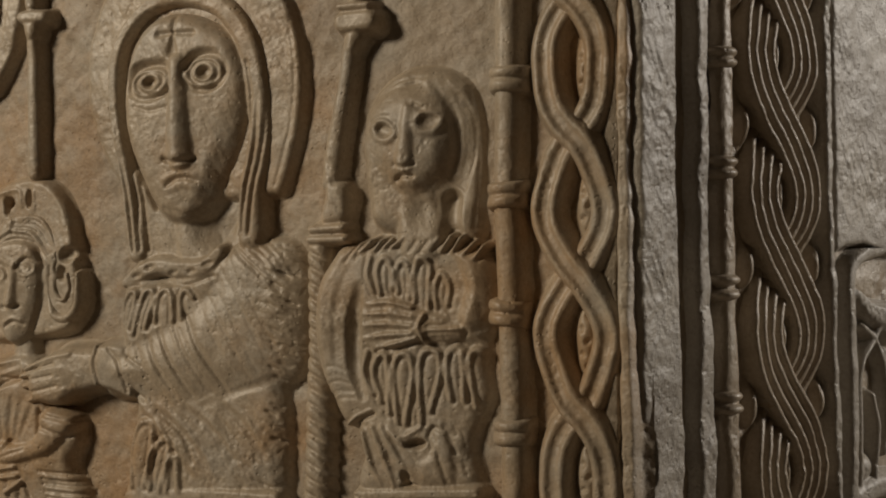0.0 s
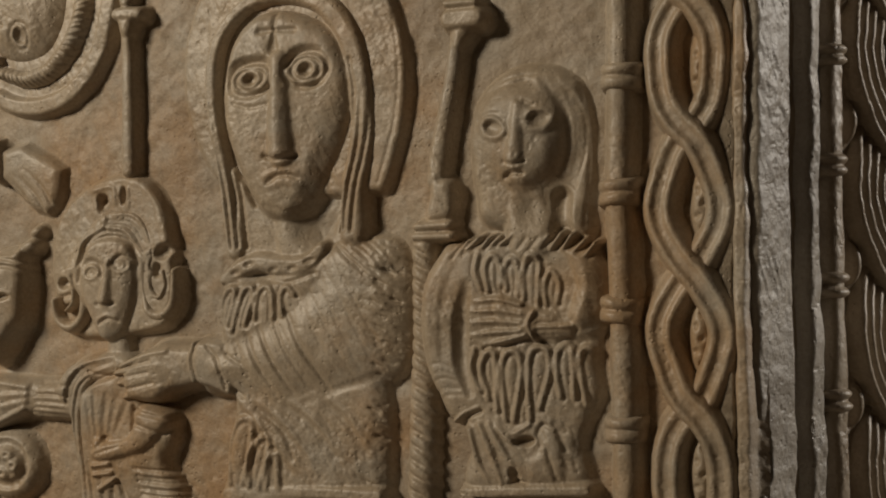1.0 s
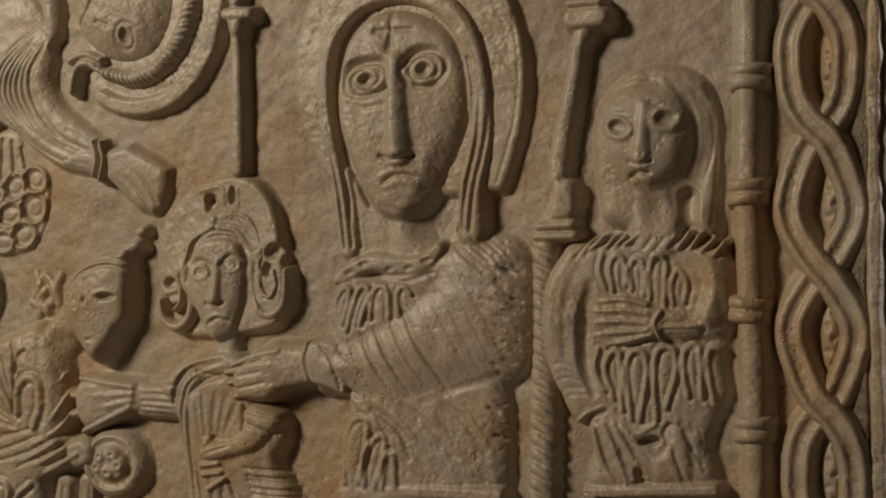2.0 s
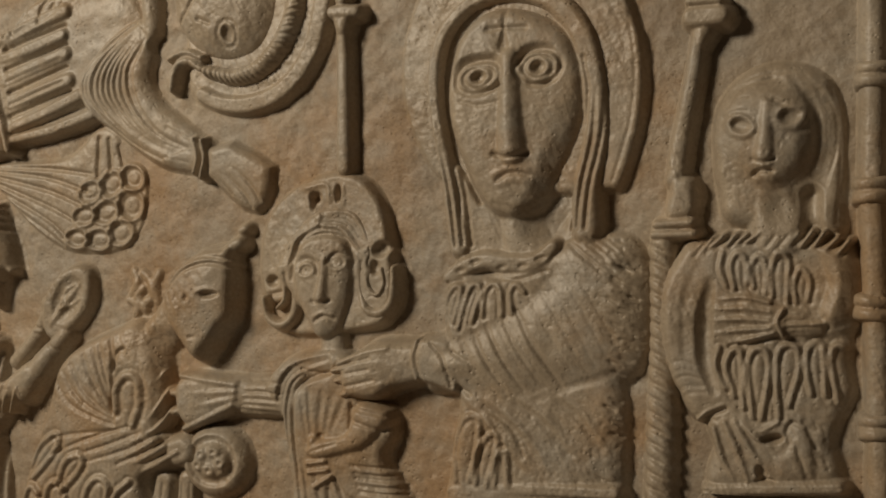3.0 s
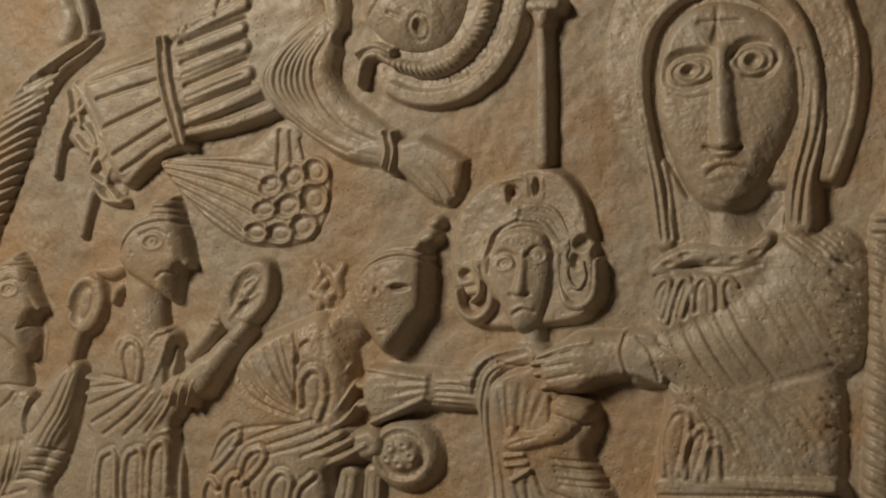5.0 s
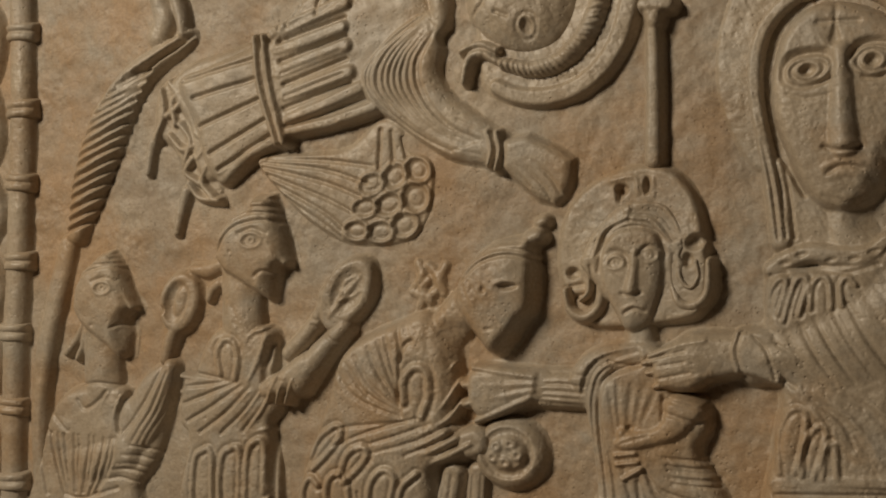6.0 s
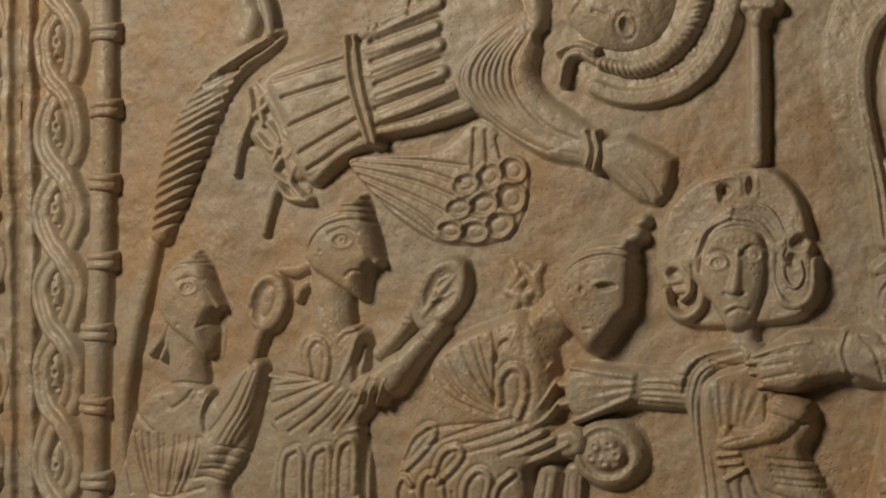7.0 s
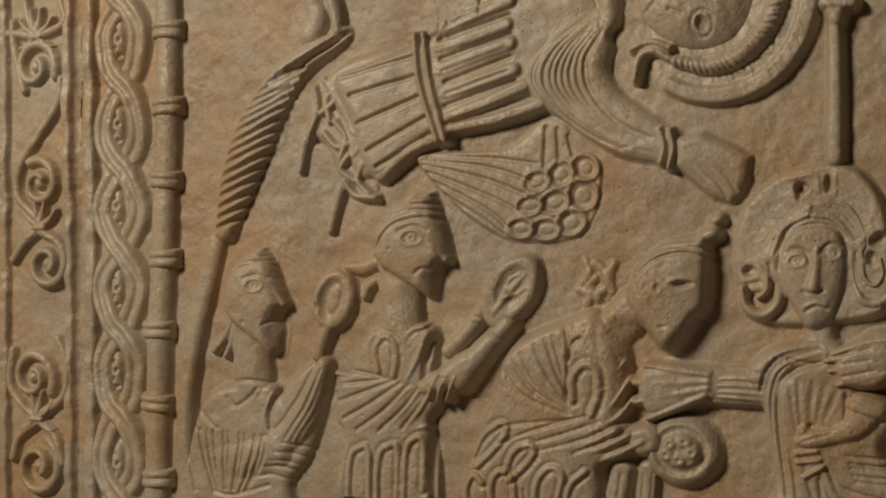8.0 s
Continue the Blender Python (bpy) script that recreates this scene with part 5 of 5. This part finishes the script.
# ---- ringed columns ----
def column(axis, w, h, rings, label):
    axis = np.array(axis, float)
    f = Relief([axis.min(0) - w - 6, axis.max(0) + w + 6])
    f.ridge(axis, w, h, 0.1, smooth=False)
    shaft = f.mesh("column", SIDE, panel, LIMESTONE, label)
    for n, (ru, rv) in enumerate(rings):
        tip = 0.6 * math.sin(n * 2.3)
        g = Relief([(ru - w - 9, rv - 11), (ru + w + 9, rv + 11)], 0.6)
        for dv, r in ((3.3, 2.9), (-3.1, 3.2)):
            win = g.window((ru - w - 8, rv - 10), (ru + w + 8, rv + 10))
            sl, U, V = win
            a = np.abs(U - ru) / (w + 2.8)
            b = np.abs(V - rv - dv - tip * (U - ru) / w) / r
            z = np.where((a < 1) & (b < 1), (h + 0.2) * np.sqrt(np.clip(1 - a * a, 0, 1)) + 2.6 * np.sqrt(np.clip(1 - b * b, 0, 1)), -4 - 0 * a)
            z = np.where((a < 1) & (b >= 1), (h + 0.2) * np.sqrt(np.clip(1 - a * a, 0, 1)) - 4 * (b - 1) * r, z)
            z = np.where(a >= 1, -5 * (a - 1) * w, z)
            z = np.where((a >= 1) & (b >= 1), -5.0, z)
            g.raise_to(sl, z, 0.4)
        g.mesh("ring", SIDE, shaft, LIMESTONE)
    return shaft


column([(264.4, 138.4), (264.2, 81), (263.7, 24.9), (266, -31.1), (267.8, -93.9), (267.9, -148.4)], 8.0, 12, [(264.6, 82.3), (263.5, 26.2), (264.2, -31), (266.5, -88.7)], "round column with paired rings beside the attendant")
column([(-500.5, 203.2), (-498.4, 93.3), (-499.8, 36.4), (-501.2, -16.4), (-504.5, -73.6), (-505.3, -183.7), (-505.9, -224.6)], 10.5, 10, [(-498.5, 145.1), (-497.9, 89.9), (-499.3, 37.2), (-499.7, -19.7), (-505.1, -71), (-505.5, -124), (-503.9, -178.4)], "round column with paired rings beside the visitors")


# ---- plaited borders ----
def plait(centre, half, spacing, v0, v1, nodes, w, h, label):
    """Two doubled strands that cross over and under; one mesh a strand."""
    (c0, y0), (c1, y1) = centre
    for s in (0, 1):
        f = Relief([(min(c0, c1) - half - w - 6, v0), (max(c0, c1) + half + w + 6, v1)])
        n = int((v1 - v0) / 2.5)
        vs = np.linspace(v0 + 4, v1 - 4, n)
        ph = np.pi * (vs - nodes) / spacing
        us = c0 + (c1 - c0) * (vs - y0) / (y1 - y0) + (half if s else -half) * np.sign(np.sin(ph)) * np.abs(np.sin(ph)) ** 0.8 * (1 + 0.08 * np.sin(vs * 0.13))
        k = np.round((vs - nodes) / spacing).astype(int)
        over = np.where((k + s) % 2 == 0, 1.0, -1.0) * np.clip(1.3 * np.abs(np.cos(ph)) - 0.3, 0, 1)
        hs = h + 2.1 * over
        p = np.stack([us, vs], 1)
        t = np.gradient(p, axis=0)
        t /= np.hypot(*t.T)[:, None]
        side = np.stack([-t[:, 1], t[:, 0]], 1)
        f.ridge(p, w * 1.12, list(hs - 1.9), 0.45, smooth=False)
        for o in (-0.5, 0.5):
            f.ridge(p + side * w * o * 1.04, w * (0.54 + 0.03 * o), list(hs), 0.0, smooth=False, blend=1.2)
        f.mesh("strand", SIDE, panel, LIMESTONE, label)


(rc0, rc1) = [(296.7, 117), (301.4, -119.3)]
rn = [(297.6, 54.7), (297.7, -11.2)]
plait((rc0, rc1), 14.5, rn[0][1] - rn[1][1], -165, 160, rn[0][1], 8.0, 10.0, "plaited stone strand of the border")
(lc0, lc1) = [(-540.2, 169.5), (-539.3, -195.8)]
ln = [(-540.6, 108.2), (-539.9, 47.7)]
plait((lc0, lc1), 16.0, ln[0][1] - ln[1][1], -225, 215, ln[0][1], 9.0, 6.8, "worn plaited stone strand of the border")
for k, q in enumerate([(302.8, 85), (303.5, 20.5), (303, -44), (303.6, -108.5)]):
    f = Relief([(q[0] - 14, q[1] - 28), (q[0] + 14, q[1] + 28)])
    f.dome(q, 5.0, 17, 6.5)
    for j in range(5):
        f.pit((q[0] + 1.5 * (-1) ** j, q[1] - 12 + 6 * j), 2.2, 1.6, 2.0, 30 * j)
    f.mesh("bud", SIDE, panel, LIMESTONE)
for k, q in enumerate([(-543.5, 138.9), (-543.8, 76.6), (-544.2, 16.4), (-542.5, -43.9), (-542.9, -104.1), (-541.1, -172.6)]):
    f = Relief([(q[0] - 14, q[1] - 28), (q[0] + 14, q[1] + 28)])
    f.dome(q, 5.5, 17, 5.5)
    for j in range(4):
        f.pit((q[0] + 1.5 * (-1) ** j, q[1] - 10 + 6 * j), 2.4, 1.8, 2.4, 40 * j)
    f.mesh("bud", SIDE, panel, LIMESTONE)


def rough_fillet(line, w, h, name, place, parent, material, label, seed, flat=0.4):
    """A narrow, chipped standing edge."""
    p = curve(line, 4.0)
    f = Relief([p.min(0) - w - 8, p.max(0) + w + 8])
    jig = np.stack([0.5 * lattice(p[:, 1] / 17, p[:, 1] * 0, seed) + 0.35 * lattice(p[:, 1] / 5, p[:, 1] * 0, seed + 1), 0 * p[:, 1]], 1)
    f.ridge(p + jig, list(w + 0.7 * lattice(p[:, 1] / 9, p[:, 1] * 0, seed + 2)), list(h + 0.9 * lattice(p[:, 1] / 11, p[:, 1] * 0, seed + 3)), flat, smooth=False)
    return f.mesh(name, place, parent, material, label, worn=1.3)


rough_fillet([(322, 130.9), (322.6, 62.3), (323.2, -16.8), (324.6, -69.5), (326.5, -137.8)], 4.2, 9, "edge_moulding", SIDE, panel, LIMESTONE, "chipped stone edge", 11)
rough_fillet([(-571.7, 209.4), (-568.3, 87.6), (-566.1, -17.1), (-565, -121.8), (-563.8, -230.5)], 6.0, 7, "edge_moulding", SIDE, panel, LIMESTONE, "chipped stone edge", 15)

# ---- slab with a vine scroll, beside the panel ----
scroll = slab("vine_border", SIDE, -800, -588, -330, 300, 90, GROUND_STONE, "limestone border slab carved with a scrolling vine", "relief border")
rough_fillet([(-591.7, 211.2), (-591.4, 88.5), (-588.1, -17.4), (-586.9, -123), (-584.7, -232.7)], 4.5, 5, "edge_moulding", SIDE, scroll, LIMESTONE, "chipped stone edge", 19)
rough_fillet([(-653.1, 216.3), (-652.8, 90.5), (-650.5, -18), (-649.3, -126.4), (-648, -239)], 5.0, 5, "edge_moulding", SIDE, scroll, LIMESTONE, "chipped stone edge", 23)


def tendril(centre, size, start, turns, label=""):
    c = np.array(centre, float).reshape(-1)[:2]
    a = np.linspace(0, 1, 26)
    ang = radians(start) + turns * 2 * np.pi * a
    r = size * (1 - 0.72 * a)
    f = Relief([c - size - 8, c + size + 8])
    f.ridge(np.stack([c[0] + r * np.cos(ang), c[1] + r * 1.05 * np.sin(ang)], 1), [4.6, 4.2, 3.2], [6.5, 7, 6.5], smooth=False)
    f.dome(c, 5.0, 5.0, 5.5)
    return f.mesh("tendril", SIDE, scroll, LIMESTONE, label)


tendril([(-621, 124.6)], 20, -20, 1.2)
tendril([(-616.7, 35.8)], 18, 120, -1.2)
tendril([(-608.4, -25.2)], 18, 40, -1.3)
tendril([(-620.6, -111.1)], 20, -30, 1.3)
tendril([(-615.5, -178.5)], 22, 60, -1.3)
for q in ([(-596.5, 114.1), (-599, 97.2), (-617.7, 72.2), (-634, 51.1), (-637.6, 27.4), (-619.7, 10.2)], [(-643.5, 159.3), (-642.2, 142), (-631.8, 107)], [(-615.3, 1.6), (-630.5, -9.2), (-641.5, -22.2)], [(-615.2, -0.5), (-597.8, -9), (-591.2, -25.9)], [(-597, -81.1), (-588.8, -97.7), (-591.2, -123.3), (-614.8, -139.5)], [(-640.7, -91.3), (-643.2, -117.4), (-629.1, -133.9), (-617, -139.6)], [(-614.8, -143.8), (-634.4, -157.9), (-639.8, -173.4)], [(-614.8, -143.8), (-598.9, -155.5), (-591.7, -174.1)], [(-620.2, 147.2), (-637.8, 150.4), (-647.9, 151)], [(-620.2, 147.2), (-594.3, 156.4), (-597.1, 173.5)], [(-620.2, 147.2), (-629.7, 167.1), (-632.8, 193.1)]):
    f = Relief([np.min(q, 0) - 8, np.max(q, 0) + 8])
    f.ridge(q, 4.0, 6)
    f.mesh("vine_stem", SIDE, scroll, LIMESTONE)
for q in ([(-620.2, 146.8)], [(-615.3, 2)], [(-615.9, -142.6)]):
    c = np.array(q[0])
    f = Relief([c - 26, c + 26])
    for a in (35, 75, 105, 145, 215, 325):
        d = np.array([math.cos(radians(a)), math.sin(radians(a))])
        f.ridge([c, c + d * 12, c + d * 19 + np.array([0, 3])], [2.6, 3.4, 1.8], 6.5)
    f.ridge([c - np.array([5, 0]), c + np.array([5, 0])], 2.5, 7.5)
    f.mesh("vine_leaf", SIDE, scroll, LIMESTONE)

# ---- slab round the corner, in cool grey light ----
front = slab("corner_slab", FRONT, -2, 420, -330, 300, 70, CORNER_STONE, "stone slab carved with plaited ribbons, browned for warm bounce", "relief panel")


def strip(a, b, h, name, label, edge=2.5, worn=1.2, notch=None):
    """A flat, rough-dressed band between two upright lines."""
    a, b = curve(a, 6.0), curve(b, 6.0)
    jag = lambda p, s: p + np.stack([0.8 * lattice(p[:, 1] / 19, p[:, 1] * 0, s) + 0.4 * lattice(p[:, 1] / 6, p[:, 1] * 0, s + 1), 0 * p[:, 1]], 1)
    out = np.vstack([jag(a, 31), jag(b, 35)[::-1]])
    f = Relief([out.min(0) - 4, out.max(0) + 4])
    f.plate(out, h, edge, smooth=False, skirt=0.0)
    if notch:
        f.pit(notch, 9, 19, 12)
    return f.mesh(name, FRONT, front, GREY_STONE, label, worn)


strip([(1.7, 123.8), (3.2, 37.1), (4.7, -41.9), (6.9, -123.9)], [(31.9, 127.3), (33.0, 51.7), (35.0, -2.4), (36.6, -56.7), (39.7, -127.7)], 9, "rough_band", "rough-dressed light grey stone band", notch=[(7.6, -100.2)])
strip([(42.1, 128.5), (43.6, 52.2), (45.2, -16.1), (45.2, -70.9), (46.4, -128.5)], [(55.2, 130.0), (56.1, 39.0), (57.7, -16.3), (60.1, -71.8), (62.2, -130.3)], 8.5, "rough_band", "narrow grey stone band")
strip([(137.3, 139.6), (139.2, 56.7), (142.9, -2.7), (145.8, -62.4), (150.0, -140.5)], [(147.2, 140.8), (149.1, 57.2), (151.9, -2.7), (154.8, -62.9), (159.6, -141.6)], 10, "rough_band", "narrow grey stone band", 2.0, 1.2)
f = Relief([(143.9, 143.4), (276.8, -9.6)])
f.plate([(146.2, 142.5), (272.2, 157.4), (272.2, -4.9), (195.0, -3.4), (174.8, 1.5), (160.1, 0.3), (150.5, -4.5)], 8.5, 2, smooth=False, tilt=(0, 0))
f.pit([(173.6, -11.9)], 9, 14, 8)
f.mesh("plain_field", FRONT, front, GREY_STONE, "plain grey stone field", 0.8)
f = Relief([(159.3, 0.3), (236.4, -163.9)])
f.ridge([(166.7, -158), (167.7, -78.9), (165.2, -33.1), (165.7, -11.9), (177.6, -2.8), (192.7, 0.3)], 5, 9, 0.3).ridge([(168.7, -24.1), (182.6, -33.6), (203, -38.9), (234.9, -41.4)], [4, 8, 10, 10], 10, 0.3)
for q in ([(175.3, -159.4), (174.3, -94.9), (175.3, -64.2), (187.9, -49.3)], [(185.3, -80.2), (190.4, -99.2), (187.9, -126.9)], [(195.5, -55.9), (198.1, -81), (196.5, -112.2)], [(177.8, -42.8), (187.9, -49.3), (195.5, -62.1)], [(187.9, -49.3), (192.9, -43.3), (205.8, -50)]):
    f.ridge(q, 3.2, 8)
f.dome([(178.9, -119.7)], 9, 9, 8)
f.ridge([(174, -134.6), (194.1, -130.5), (236.4, -131.7)], 8, 9, 0.3)
f.mesh("carved_ornament", FRONT, front, GREY_STONE, "carved looping ornament")

f = Relief([(58.2, 147.5), (78.9, -146.9)])
f.ridge([(63.7, 145.1), (65, 95.1), (66.2, 39.4), (67.8, -16.5), (69.5, -72.5), (72.8, -142.9)], [7, 6, 8, 6, 7.5, 6, 8.5, 6, 8], 9.5, 0.2)
bead = f.mesh("bead_moulding", FRONT, front, CORNER_STONE, "thin round moulding with knots")
for a, b in ([(64.6, 97.2), (64.6, 92.2)], [(65.5, 43.2), (65.5, 37.6)], [(67.1, -15.3), (67.1, -22.6)], [(68.8, -72.9), (69.2, -79.1)]):
    f = Relief([np.minimum(a, b) - 16, np.maximum(a, b) + 16])
    for q in (a, b):
        f.dome(q, 9.5, 4.2, 13, 0, 2.6)
    f.mesh("knot", FRONT, bead, CORNER_STONE)

lc = [(104.8, 127.6), (110.1, 0.3), (115.5, -128.8)]
ly = [(108.3, 62.7), (111, -8.4), (113.7, -79.9)]
gap = (ly[0][1] - ly[2][1]) / 2


def ribbon(top, over):
    """One crossing of a four-corded ribbon, from one side of the band to the other."""
    a = np.linspace(0, 1, 40)
    v = top - gap * a
    mid = np.interp(v, [lc[2][1], lc[1][1], lc[0][1]], [lc[2][0], lc[1][0], lc[0][0]])
    sway = -np.cos(np.pi * a) * (17.0 if over else -17.0)
    p = np.stack([mid + sway, v], 1)
    f = Relief([p.min(0) - 22, p.max(0) + 22], 0.7)
    if over:
        f.ridge(p, 12.5, 4.0, 0.9, smooth=False, skirt=0.0)
    t = np.gradient(p, axis=0)
    t /= np.hypot(*t.T)[:, None]
    side = np.stack([-t[:, 1], t[:, 0]], 1)
    for c in range(4):
        high = 11.0 if over else list(11.0 - 7.5 * np.exp(-((a - 0.5) / 0.24) ** 2))
        f.ridge(p + side * (c - 1.5) * 6.3, 2.6, high, 0.35, smooth=False, blend=0.4, skirt=0.0)
    f.mesh("ribbon", FRONT, front, CORNER_STONE, wear=0.4)


for j in range(-1, 5):
    ribbon(ly[0][1] + gap * (0.5 - j), False)
    ribbon(ly[0][1] + gap * (0.5 - j), True)
    q = np.array([np.interp(ly[0][1] + gap * (0.5 - j), [lc[2][1], lc[0][1]], [lc[2][0], lc[0][0]]), ly[0][1] + gap * (0.5 - j)])
    f = Relief([q - 26, q + 26])
    f.dome(q, 2.6, 15, 7)
    f.mesh("bud", FRONT, front, CORNER_STONE)
    for side in (-26, 27):
        c = q + np.array([side, gap / 2])
        f = Relief([c - 26, c + 26])
        f.dome(c, 3.4, 11, 7)
        f.mesh("bud", FRONT, front, CORNER_STONE)

# ---- stone plinth under the slabs ----
for name, place, u0, u1 in (("plinth", SIDE, -800, 330), ("plinth", FRONT, -2, 420)):
    ob = box_mesh(name, (u0 * 0.001, -0.95, -0.11), (u1 * 0.001, -0.331, 0.0), PAVING, 0.004)
    ob.matrix_world = place
    tagged(ob, "plain stone plinth under the carved slabs", "plinth")
